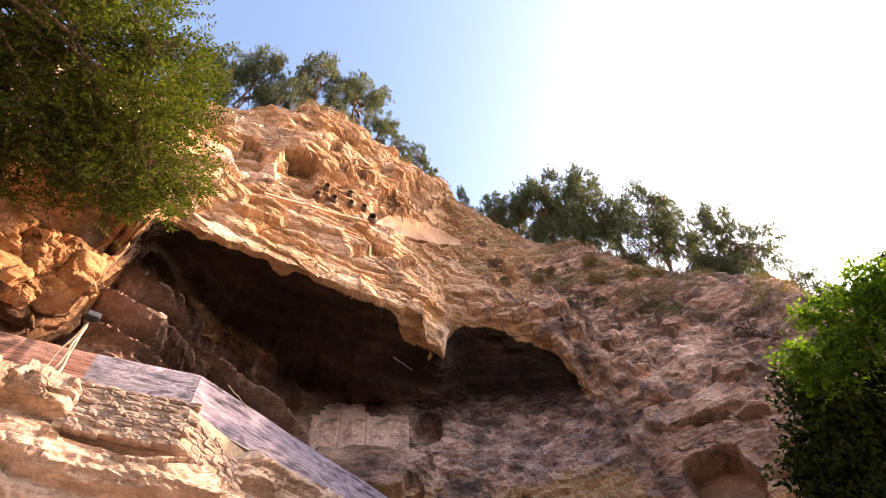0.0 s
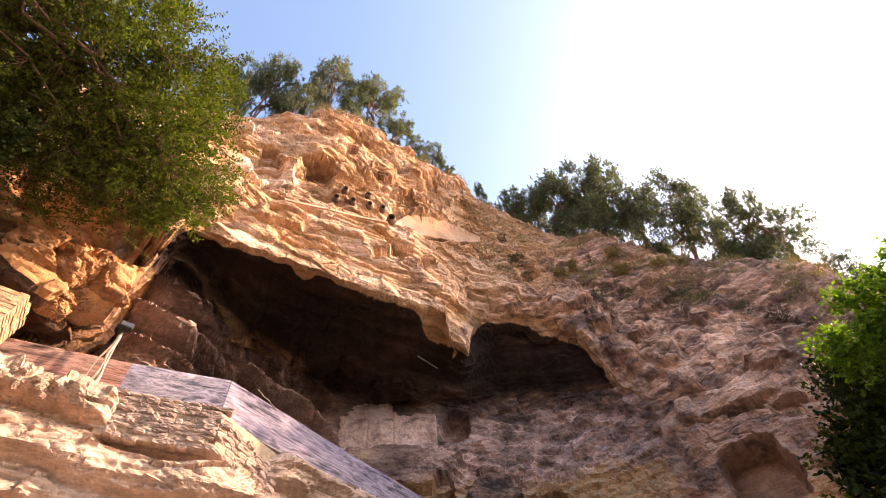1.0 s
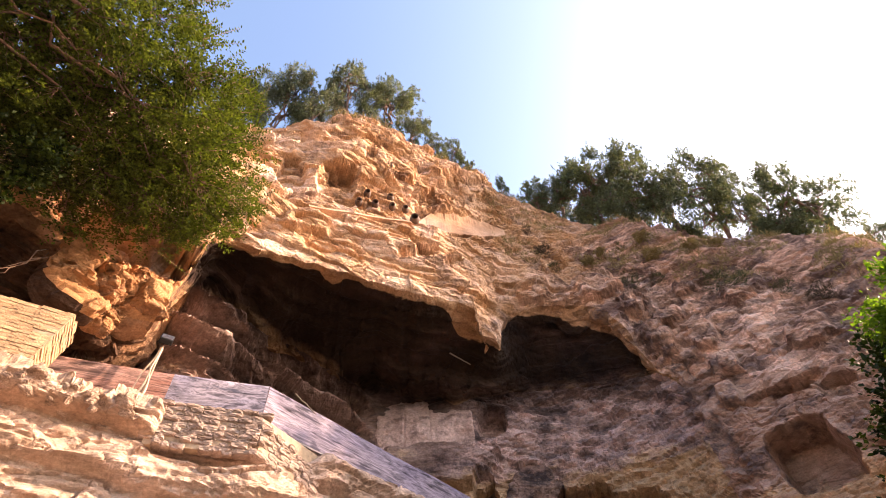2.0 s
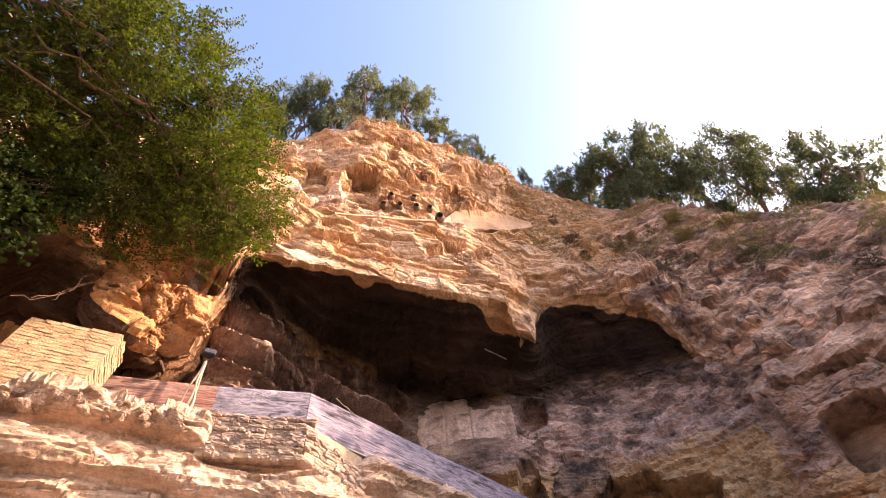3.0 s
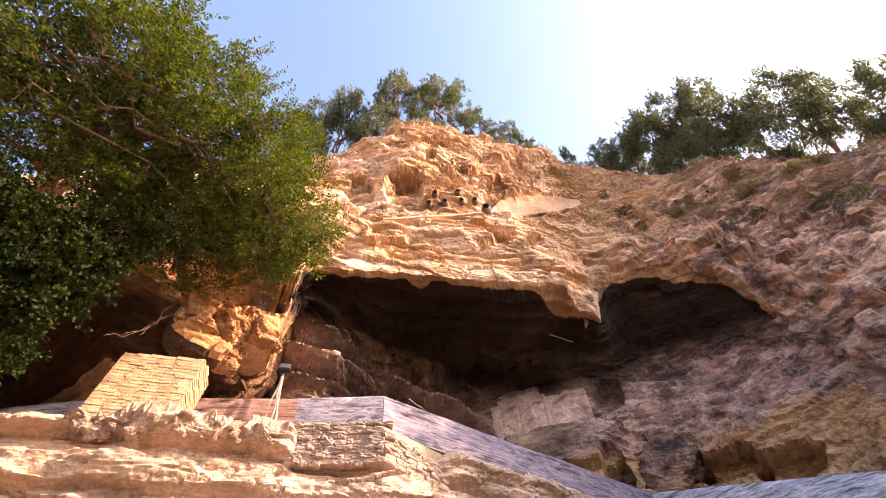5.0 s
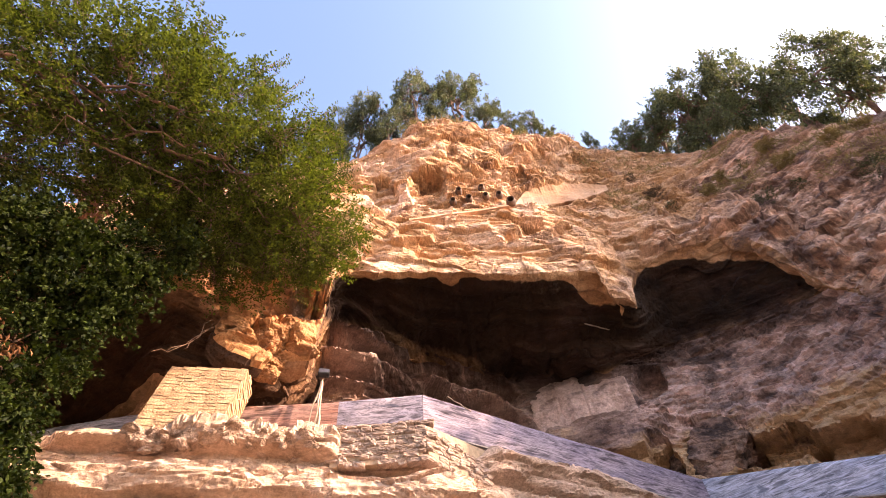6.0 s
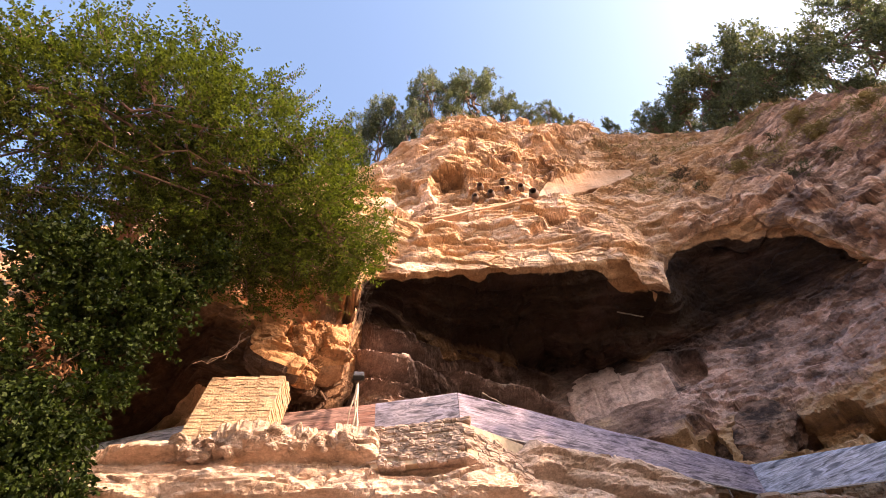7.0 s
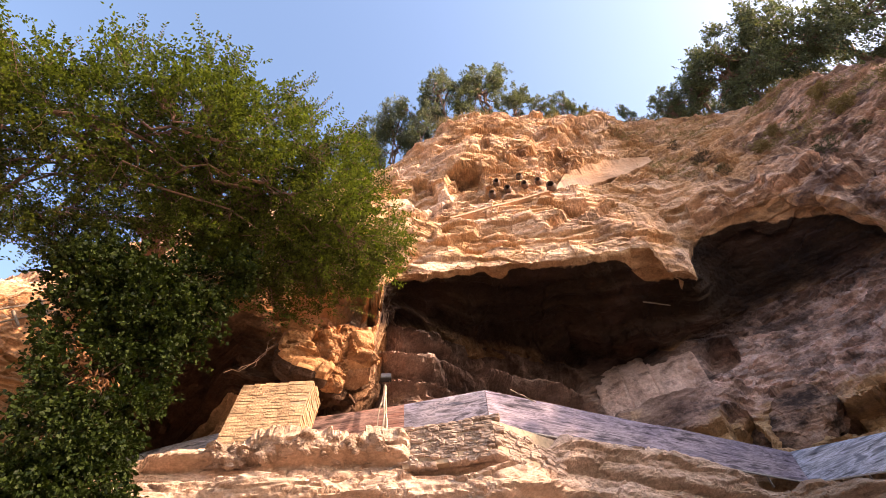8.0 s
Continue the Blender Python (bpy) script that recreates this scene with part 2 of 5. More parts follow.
MAT_BANK = rock("pale_bedded_sandstone", (0.58, 0.465, 0.35), (0.47, 0.36, 0.25), (0.34, 0.228, 0.138), varnish=(0.30, 0.215, 0.145), varnish_amount=0.1, bands=0.9)
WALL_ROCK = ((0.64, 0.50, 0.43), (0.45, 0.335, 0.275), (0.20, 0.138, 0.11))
MAT_CAVE = rock("cave_rock", (0.46, 0.36, 0.29), (0.28, 0.205, 0.16), (0.10, 0.066, 0.05), varnish=(0.035, 0.029, 0.028), varnish_amount=0.3, bands=0.8, soot_shade=0.97, shift=WALL_ROCK, belt=(8.0, 0.6, 13.0, 1.6), low=(11.5, 0.9, ((0.62, 0.46, 0.27), (0.47, 0.325, 0.17), (0.26, 0.17, 0.088)), 0.0), patches=0.6)
MAT_CEIL = rock("shaded_sooty_ceiling", (0.55, 0.38, 0.21), (0.42, 0.26, 0.125), (0.26, 0.15, 0.075), varnish_amount=0.2, bands=0.4, soot_shade=0.98,
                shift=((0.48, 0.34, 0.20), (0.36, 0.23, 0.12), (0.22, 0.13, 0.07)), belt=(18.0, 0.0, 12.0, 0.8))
# near-black base tones paint the shade of the left cave and hollow
MAT_UNDER = rock("shaded_overhang", (0.115, 0.07, 0.042), (0.072, 0.043, 0.026), (0.04, 0.024, 0.015), varnish=(0.05, 0.034, 0.025), varnish_amount=0.3, bands=0.3,
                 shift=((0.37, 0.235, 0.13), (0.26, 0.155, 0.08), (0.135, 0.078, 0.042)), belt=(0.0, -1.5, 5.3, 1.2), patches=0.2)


# ---- the cliff ----
def curve(stations, az):
    """A feature line round the camera: azimuth -> (distance, height above the eye), eased between its stations."""
    s = sorted(stations)
    a = np.array([q[0] for q in s])
    out = []
    for c in (1, 2):
        v = np.array([q[c] for q in s], dtype=float)
        m = np.gradient(v, a)
        d = np.diff(v) / np.diff(a)
        for i in range(len(v)):      # keep it from overshooting
            near = d[max(0, i - 1):i + 1]
            m[i] = 0 if near.min() * near.max() <= 0 else np.sign(near[0]) * min(abs(m[i]), 2 * np.abs(near).min())
        i = np.clip(np.searchsorted(a, az) - 1, 0, len(a) - 2)
        h = a[i + 1] - a[i]
        t = np.clip((az - a[i]) / h, 0, 1)
        out.append((2 * t**3 - 3 * t**2 + 1) * v[i] + (t**3 - 2 * t**2 + t) * h * m[i] + (3 * t**2 - 2 * t**3) * v[i + 1] + (t**3 - t**2) * h * m[i + 1])
    return np.stack(out, -1)


FOOT = [(-110, 13.5, -1.6), (-70, 12.2, -1.6), (-60, 11.8, -1.6), (-24, 10, -1.6), (-15, 10.1, -1.6), (4.7, 14.4, -1.6), (14, 19, -1.6), (40, 18,
        -1.6), (57, 16.8, -1.6), (85, 17, -1.6)]
LOW = [(-110, 13.8, 2), (-70, 12.4, 2), (-60, 12, 2), (-24, 10.4, 2), (-15, 10.5, 2), (4.7, 14.9, 2), (14, 19.4, 2), (40, 18.4, 2), (57, 17.3, 2),
        (85, 17.6, 1.5)]
EDGE = [(-110, 15, 5.2), (-70, 13.3, 5.4), (-60, 12.6, 5.7), (-48, 11.7, 6.1), (-40, 11.1, 6.25), (-30, 11.3, 6.35), (-24, 11.3, 6.4), (-15, 11.2,
        6.1), (-6.7, 12.9, 6.5), (4.7, 15.7, 6.62), (9, 17.7, 6.4), (11.5, 19.1, 6.12), (14, 20.4, 6.4), (22, 20.4, 5.6), (30, 20.1, 4.8), (36, 20, 4.3), (42, 19.4,
        4.6), (57, 18.2, 5), (85, 18.6, 4)]
FLOOR = [(-110, 15.4, 5.5), (-68, 13.8, 5.8), (-58, 21, 6.7), (-46, 21.5, 6.7), (-32, 17.6, 6.7), (-26, 16.0, 6.7), (-20, 17, 6.7), (-12, 19, 6.7),
        (0, 19.9, 6.7), (10, 20.2, 6.7), (16, 22, 6.4), (24, 21.8, 5.8), (31, 21.5, 5.2), (36, 20.9, 4.7), (42, 19.8, 5), (57, 18.6, 5.2), (85, 19,
        4.2)]
BACK = [(-110, 16, 7.5), (-68.5, 14.6, 7.9), (-65, 14.6, 7.6), (-58, 20, 9.0), (-53, 18.5, 9.3), (-49.5, 13.6, 8.75), (-45, 13.1, 8.45), (-40.5, 13.0, 8.45), (-38, 15.6, 8.6), (-33.5, 16.6, 9.0), (-31, 16.0, 10.0),
        (-28, 14.3, 12.8), (-20, 16.4, 13.4), (-12, 18.8, 13.7), (-4, 20.3, 14), (2, 20.2, 13.7), (10, 19.9, 13.2), (15, 20.4, 13.6), (20, 22.2,
        14.4), (30, 22.6, 14), (33.5, 22.4, 13.6), (35.6, 22, 13.3), (37, 21.5, 12.3), (40, 20, 9), (57, 19.1, 6.8), (85, 19.6, 5)]
LIP = [(-110, 17, 9), (-69.5, 14.9, 9.4), (-65, 11.7, 8.8), (-57, 11.4, 9.4), (-50, 11.5, 10.2), (-45, 11.5, 9.9), (-41.5, 11.4, 8.6),
       (-36, 11.6, 8.4), (-34, 11.7, 8.9), (-31.6, 11.9, 9.4), (-29.5, 11.9, 13.1), (-23, 12.1, 13.5), (-12.5, 12.4, 13.8),
       (1.8, 13.6, 14.15), (10.5, 14.8, 14.5), (14, 15.4, 14.45), (14.5, 15.6, 13.1), (16.9, 16.4, 13.1), (18.7, 18.0, 15.5),
       (20.7, 18.4, 16.4), (24.3, 18.7, 16.75), (29, 19.2, 16.6), (33, 19.8, 16.1), (34.4, 20.1, 15.2), (35.2, 20.7, 13.7),
       (36.4, 21.3, 12.6), (40, 20.6, 11.6), (57, 19.9, 8.8), (85, 20.5, 6)]
BROW = [(-110, 17.5, 10), (-69.5, 15.3, 10.3), (-65, 11.8, 9.9), (-57, 11.4, 10.8), (-50, 11.5, 11.7), (-41.5, 11.2, 10.2), (-36, 11.4, 10.1), (-31.5,
        11.8, 11.5), (-29.5, 11.8, 13.9), (-23, 12, 14.4), (1.8, 13.5, 15.2), (15.5, 15.5, 15.4), (17, 16.4, 15.2), (18.7, 17.7, 16.8), (26, 18.5,
        17.8), (35, 20.4, 17.4), (40, 20.9, 13.2), (57, 20.5, 10), (85, 21.2, 6.8)]
SHELF = [(-110, 20, 12), (-70, 17.6, 12.6), (-50, 13, 16), (-32, 12.4, 17.4), (-16, 12.4, 17.6), (2, 13.7, 19.5), (14, 16, 20.2), (22, 19.2, 21), (30,
        21.8, 21.6), (40, 22.6, 18.8), (57, 22.6, 13.6), (85, 24, 8)]
STEP = [(-110, 21, 12.3), (-70, 18.5, 13), (-50, 13.8, 16.3), (-32, 13.1, 17.7), (-16, 13.2, 18), (2, 14.6, 20), (14, 16.8, 20.6), (22, 19.7, 21.4),
        (30, 22.4, 22), (40, 23.2, 19.5), (57, 23.2, 14.2), (85, 24.6, 8.4)]
RIDGE = [(-110, 30, 12), (-76, 26, 18.7), (-72, 25, 21), (-64.6, 23, 24.3), (-50, 19, 27), (-35, 16.4, 28.3), (-23, 15, 29), (-13.7, 13.9, 30.4),
        (-1.4, 15, 31.6), (14.5, 18.4, 32.8), (20, 20.2, 33), (23, 21.8, 33), (33.2, 25.2, 30.5), (38, 25.6, 28.9), (42.3, 25.6, 27.6), (48.5, 26,
        23.7), (57, 26.6, 19.95), (60.7, 27, 18.4), (64.2, 28, 15.1), (72, 29, 13), (85, 31, 10)]

AZ = np.concatenate([np.linspace(-108, -52, 200, endpoint=False), np.linspace(-52, 62, 800, endpoint=False), np.linspace(62, 82, 60)])


def rows_between(a, b, n, bulge=0.0, last=False):
    t = np.linspace(0, 1, n + 1)[: n + 1 if last else n, None, None]
    mid = a * (1 - t) + b * t
    if bulge:
        mid = mid + np.sin(np.pi * t) * np.array([bulge, 0.0])
    return mid


lines = {k: curve(v, AZ) for k, v in dict(foot=FOOT, low=LOW, edge=EDGE, floor=FLOOR, back=BACK, lip=LIP, brow=BROW, shelf=SHELF, step=STEP, ridge=RIDGE).items()}
wob = np.stack([AZ * 0.22, AZ * 0, AZ * 0 + 0.5], -1)
uneven = perlin(wob) + 0.5 * perlin(wob * 3.1 + 7)
lines["back"] = lines["back"] + np.stack([0.5 * perlin(wob + 31), 0.8 * uneven * smooth01(AZ, -27, -20) * (1 - smooth01(AZ, 31, 34))], -1)
lines["lip"] = lines["lip"] + np.stack([0.10 * perlin(wob * 2 + 3), 0.15 * perlin(wob * 2.3 + 11) + 0.04 * perlin(wob * 6 + 5)], -1)
far = lines["ridge"] + np.array([14.0, 3.0])
farther = lines["ridge"] * 0 + np.array([420.0, 26.0])
SEGS = [("foot", "low", 16, 0.0), ("low", "edge", 120, 0.0), ("edge", "floor", 24, 0.0), ("floor", "back", 90, 0.0), ("back", "lip", 70, 0.0), ("lip", "brow", 30, -0.12), ("brow", "shelf", 130, 0.0), ("shelf", "step", 14, 0.0), ("step", "ridge", 230, -0.3)]
prof, start = [], {}
count = 0
for a, b, n, bulge in SEGS:
    start[a] = count
    prof.append(rows_between(lines[a], lines[b], n, bulge))
    count += n
start["ridge"] = count
prof.append(rows_between(lines["ridge"], far, 20))
start["far"] = count + 20
prof.append(rows_between(far, farther, 12, last=True))
prof = np.concatenate(prof)                     # rows x columns x (distance, height)
rows_n, cols_n = prof.shape[:2]
# round off the creases of the loft
for _ in range(3):
    soft = prof.copy()
    soft[1:-1] = 0.25 * prof[:-2] + 0.5 * prof[1:-1] + 0.25 * prof[2:]
    prof = soft
# the alcove's wall turns over into its ceiling in one soft curve
over = (0.6 * smooth01(AZ, -27, -22) + 0.4 * smooth01(AZ, 14, 19)) * (1 - smooth01(AZ, 33, 36))
lo, hi = start["back"] - 40, start["back"] + 45
for _ in range(260):
    soft = prof[lo:hi].copy()
    soft[1:-1] = 0.25 * soft[:-2] + 0.5 * soft[1:-1] + 0.25 * soft[2:]
    prof[lo:hi] += (soft - prof[lo:hi]) * over[None, :, None]
# one smooth vault behind the hanging tooth
c0, c1 = int(np.searchsorted(AZ, 11.0)), int(np.searchsorted(AZ, 24.0))
r0, r1 = start["back"] - 30, start["lip"] - 10
ease = np.sin(np.pi * np.linspace(0, 1, c1 - c0))[None, :, None] ** 0.5 * np.clip((r1 - np.arange(r0, r1)) / 25, 0, 1)[:, None, None]
for _ in range(150):
    soft = prof[r0:r1, c0:c1].copy()
    soft[:, 1:-1] = 0.25 * soft[:, :-2] + 0.5 * soft[:, 1:-1] + 0.25 * soft[:, 2:]
    prof[r0:r1, c0:c1] += (soft - prof[r0:r1, c0:c1]) * ease
A = np.broadcast_to(np.radians(AZ), (rows_n, cols_n))
XYZ = np.stack([prof[..., 0] * np.sin(A), prof[..., 0] * np.cos(A), prof[..., 1] + EYE], -1)


def normals_of(g):
    n = np.cross(np.gradient(g, axis=1), np.gradient(g, axis=0))
    return n / (np.linalg.norm(n, axis=-1, keepdims=True) + 1e-9)


NRM = -normals_of(XYZ)
# make the normals point out of the rock
if (NRM[60, 480] * XYZ[60, 480]).sum() > 0:
    NRM = -NRM
P = XYZ.reshape(-1, 3)
rowid = np.repeat(np.arange(rows_n), cols_n)
azid = np.tile(AZ, rows_n)


def band(lo, hi, soft=6):
    """1 between two rows of the loft, easing to 0 outside."""
    return smooth01(rowid, lo - soft, lo + soft) * (1 - smooth01(rowid, hi - soft, hi + soft))


bank = band(-99, start["edge"], 5)
flat_floor = band(start["edge"], start["floor"], 5)
cave_wall = band(start["floor"], start["back"], 8)
ceil = band(start["back"], start["lip"], 5)
face = band(start["lip"], start["step"], 5)
upper = band(start["step"], start["far"], 5)
slope = smooth01(azid, 17, 30)                   # the rough, shaded hillside
z = P[:, 2]


def layers(zz, thick, seed):
    """Bedding: every layer stands out by a random amount, with a soft rounded nose."""
    k = np.floor(zz / thick)
    f = zz / thick - k
    i = k.astype(int)
    a, b = RAND[(i * 37 + seed) & 4095], RAND[((i + 1) * 37 + seed) & 4095]
    t = smooth01(f, 0.84, 1.0)
    return a * (1 - t) + b * t - 0.5


warp = 0.55 * perlin(P * (0.11, 0.11, 0.2)) + 0.26 * perlin(P * (0.5, 0.5, 0.7) + 3)
beds = layers(z + warp, 0.55, 5) * 0.9 + layers(z + warp * 1.1, 0.19, 77) * 0.5 + layers(z + warp + 0.05 * perlin(P * 2.1), 0.075, 301) * 0.25
coarse = layers(z + warp, 0.55, 5) * 0.9 + layers(z + warp * 1.1, 0.24, 77) * 0.5
coarse = coarse * (0.25 + 1.3 * smooth01(perlin(P * (0.30, 0.30, 0.22) + 55), -0.2, 0.3))
rough_big = fbm(P * 0.28, 4)
rough_small = fbm(P * 1.7 + 40, 5, 0.55)
bend = 0.5 * np.stack([perlin(P * 0.8), perlin(P * 0.8 + 9), perlin(P * 0.8 + 23)], -1)
lump, _ = facets(P * (0.28, 0.28, 0.60) + bend * 0.5)
block, crack_b = facets(P * (0.62, 0.62, 1.8) + bend + 31)
chip, crack_c = facets(P * (1.9, 1.9, 4.8) + bend * 1.5 + 57)
calm = 0.35 + 0.85 * smooth01(perlin(P * (0.22, 0.22, 0.35) + 91), -0.25, 0.25)      # some faces stay smooth
# ledges and blocks that are longer than they are high, as the bedding breaks them
slabs, crack_s = facets(P * (0.34, 0.34, 1.35) + bend * 0.35 + 13, 0.35)
flakes, crack_f = facets(P * (0.95, 0.95, 3.4) + bend * 0.7 + 83, 0.45)
grit = fbm(P * (0.85, 0.85, 2.3) + 40, 5, 0.5)
ledged = 0.50 * slabs + calm * (0.20 * flakes - 0.10 * crack_s - 0.05 * crack_f)
rubble = 0.34 * lump + calm * (0.40 * block + 0.22 * chip - 0.14 * crack_b - 0.07 * crack_c)
hollow = np.clip(perlin(P * (0.42, 0.42, 0.55) + 71) - 0.22, 0, 1) * 2.2      # weathered hollows

# the bank: hard crusts that jut out over smooth worn hollows
sway = 0.5 * perlin(P * (0.45, 0.45, 0.0) + 77)
crust = layers(z + sway + 0.35 * warp + 0.15 * rough_big, 0.62, 19) * 1.1 + layers(z + 0.5 * sway + 0.4 * warp + 0.1 * rough_small, 0.27, 43) * 0.55
hard = smooth01(crust, -0.6, -0.1)
bank_shape = 0.68 * crust + hard * (0.14 * slabs + 0.13 * flakes + 0.16 * grit + 0.14 * beds - 0.05 * crack_f) + 0.12 * rough_big + 0.08 * grit
wall_seat = smooth01(azid, -27, -24.5) * (1 - smooth01(azid, -9.5, -7)) * smooth01(z, EYE + 5.42, EYE + 5.62) * band(-99, start["floor"], 5)
crumble = smooth01(azid, -52, -47) * (1 - smooth01(azid, -30, -26)) * band(start["edge"] - 14, start["floor"] - 6, 6)

ceil_in = ceil * (1 - smooth01(azid, 35, 38))
right = smooth01(azid, 35, 40)
left_quiet = smooth01(rowid, start["lip"], start["brow"] + 10) * 0.6 + 0.4
plaster = np.clip(1 - np.maximum(np.abs(azid - 4.2) / 8, np.abs(rowid - start["floor"] - 58) / 48), 0, 1) ** 0.3
disp = (ceil + cave_wall).clip(0, 1) * right * (0.5 * rubble + 0.45 * ledged + 0.12 * coarse + 0.8 * rough_big + 0.34 * grit)
disp += bank * bank_shape + crumble * (0.20 * block + 0.16 * chip + 0.25 * grit)
disp = disp * (1 - 0.7 * wall_seat) - 0.42 * wall_seat      # the dry-stone wall is set back into the bank
disp += flat_floor * 0.05 * rough_small
disp += cave_wall * (1 - right) * (1 - plaster) * (0.5 * (1 - 0.75 * smooth01(azid, 14, 24) * smooth01(z, 12.5, 14.5)) * (1 - 0.6 * smooth01(azid, 5, 13)) * (1.5 * coarse + 0.5 * beds) * (0.4 + np.clip(rough_big + 0.6, 0, 1)) + 0.4 * rough_big + 0.12 * grit + 0.35 * ledged + smooth01(azid, 5, 13) * (0.40 * rubble + 0.26 * grit))
inward = 7.0 * (rowid - start["back"]) / (start["lip"] - start["back"]) + 1.6 * perlin(P * (0.16, 0.16, 0.1) + 21) + 0.25 * perlin(P * 0.9 + 5)
disp += ceil_in * (0.40 * rough_big + 0.05 * grit + 0.22 * lump + (1 - 0.7 * smooth01(azid, 15, 20)) * (0.34 * layers(inward, 0.95, 201) + 0.14 * layers(inward, 0.33, 407)))
nose = smooth01(azid, -46, -43) * (1 - smooth01(azid, -33, -31)) * band(start["back"] + 30, start["brow"] + 40, 14)
shard, crack_n = facets(P * (0.95, 0.95, 0.9) + bend * 0.3 + 211, 1.1)
disp += nose * (0.55 * shard - 0.14 * crack_n + 0.10 * flakes)
disp += face * (1 - slope) * left_quiet * (0.36 * coarse + 0.75 * ledged + 0.45 * rough_big + 0.20 * grit + 0.12 * shard)
disp += face * slope * (0.25 * coarse + 0.65 * rubble + 0.45 * ledged + 0.5 * rough_big + 0.34 * grit)
disp += upper * (1 - slope) * (0.30 * coarse + 1.0 * ledged + 0.65 * rough_big + 0.22 * grit + 0.10 * shard - 0.05 * crack_n - 0.5 * hollow)
disp += upper * slope * (0.34 * coarse + 0.55 * rubble + 0.50 * ledged + 0.6 * rough_big + 0.34 * grit - 0.3 * hollow)
# the smooth plastered recess on the ledge
dist = np.hypot(P[:, 0], P[:, 1])
t_here = (P[:, 2] - EYE) / dist
rec = 1 - smooth01(np.maximum(np.abs(azid - 14.0) / 8.6, np.abs(t_here - (1.352 - 0.0118 * (azid - 13.5))) / (0.075 - 0.004 * np.abs(azid - 13))), 0.75, 1.2)
rec = rec * (rowid > start["brow"])
disp = disp * (1 - rec) - 0.75 * rec
for a0, t0, wa, wt in ((45.4, 0.36, 5.0, 0.085), (13.9, 0.585, 2.6, 0.05)):      # smoother rock round the worn hollows
    disp = disp * (1 - 0.8 * np.exp(-(((azid - a0) / wa) ** 2 + ((t_here - t0) / wt) ** 2) ** 2))
P = P + NRM.reshape(-1, 3) * disp[:, None]

# hollows and niches cut into the rock: azimuth, slope to the eye, half widths, depth
NICHES = [(13.9, 0.585, 1.9, 0.036, 1.3), (45.4, 0.36, 3.4, 0.06, 2.2), (-11.5, 1.70, 3.0, 0.09, 1.0), (-47.0, 0.98, 1.0, 0.07, 0.9), (-41.0, 0.99, 0.9, 0.05, 0.7),
          (5.0, 1.225, 4.5, 0.030, 0.55), (11.5, 1.165, 2.0, 0.022, 0.4), (14.5, 1.52, 3.4, 0.06, 0.5), (23.0, 0.385, 3.2, 0.030, 1.7), (28.0, 0.355, 3.4, 0.030, 1.7), (46.5, 0.475, 4.5, 0.014, 0.5), (7.0, 0.485, 9.0, 0.05, -0.9), (-37.5, 1.0, 8.0, 0.11, 2.0), (-43.4, 1.0, 1.5, 0.06, 2.6), (-38.4, 0.99, 1.2, 0.05, 2.4), (-45.0, 1.20, 8.0, 0.10, 1.2), (12.2, 0.42, 1.5, 0.05, 1.3), (19.5, 0.40, 1.6, 0.035, 1.3)]
dist = np.hypot(P[:, 0], P[:, 1])
tan_el = (P[:, 2] - EYE) / dist
FORMS = [(-12.0, 1.64, 4.6, 0.15, 0.45), (-6.0, 1.89, 1.6, 0.05, 0.5), (7.7, 1.55, 2.6, 0.06, 0.6), (12.3, 1.61, 2.6, 0.06, 0.55), (18.3, 1.58, 2.4, 0.06, 0.5), (-21.5, 1.58, 3.0, 0.1, 0.5),
         (2.0, 1.72, 4.0, 0.07, -0.5), (12.0, 1.74, 3.4, 0.05, -0.45), (-16.0, 1.30, 5.0, 0.05, -0.35), (28.4, 1.05, 2.2, 0.05, -0.5), (33.0, 0.90, 3.0, 0.05, -0.5), (24.0, 0.95, 3.0, 0.05, -0.4)]
SLOPE_FORMS = [(42.9, 0.64, 1.6, 0.035, -0.6), (43.6, 0.56, 1.2, 0.03, -0.5), (47.2, 0.475, 2.2, 0.014, 0.7), (51.0, 0.45, 2.0, 0.014, 0.7), (40.4, 0.72, 2.2, 0.02, -0.5), (49.6, 0.70, 2.6, 0.025, -0.5),
               (40.0, 0.58, 1.8, 0.03, 0.4), (52.3, 0.55, 2.6, 0.03, -0.5), (45.0, 0.78, 3.0, 0.025, -0.4), (36.5, 0.80, 2.4, 0.03, -0.5), (41.7, 0.50, 1.2, 0.03, -0.5), (38.5, 0.66, 1.4, 0.04, -0.5)]
NICHES = NICHES + FORMS + SLOPE_FORMS
ragged = 0.30 * perlin(P * 0.9 + 3) + 0.10 * perlin(P * 4.0)
for a0, t0, wa, wt, depth in NICHES:
    q = np.maximum(np.abs((azid - a0) / wa), np.abs((tan_el - t0) / wt))
    q = 0.5 * q + 0.5 * np.hypot((azid - a0) / wa, (tan_el - t0) / wt) + ragged
    push = np.where(rowid >= start["floor"], (1 - smooth01(q, 0.78, 1.02)) * depth, 0)
    P[:, 0] += push * np.sin(np.radians(azid))
    P[:, 1] += push * np.cos(np.radians(azid))
# ribs of harder rock that slant down along the cave's wall, with hollows under them
rib_line = np.interp(azid, [-30, -28, -23, -17, -11, -5, 0], [0.85, 0.835, 0.815, 0.765, 0.735, 0.675, 0.64])
rib_len = smooth01(azid, -31, -28) * (1 - smooth01(azid, -5, 0)) * ((rowid >= start["floor"]) & (rowid < start["lip"] - 20))
off = tan_el - rib_line + 0.018 * perlin(P * 0.8 + 19) + 0.008 * perlin(P * 2.6)
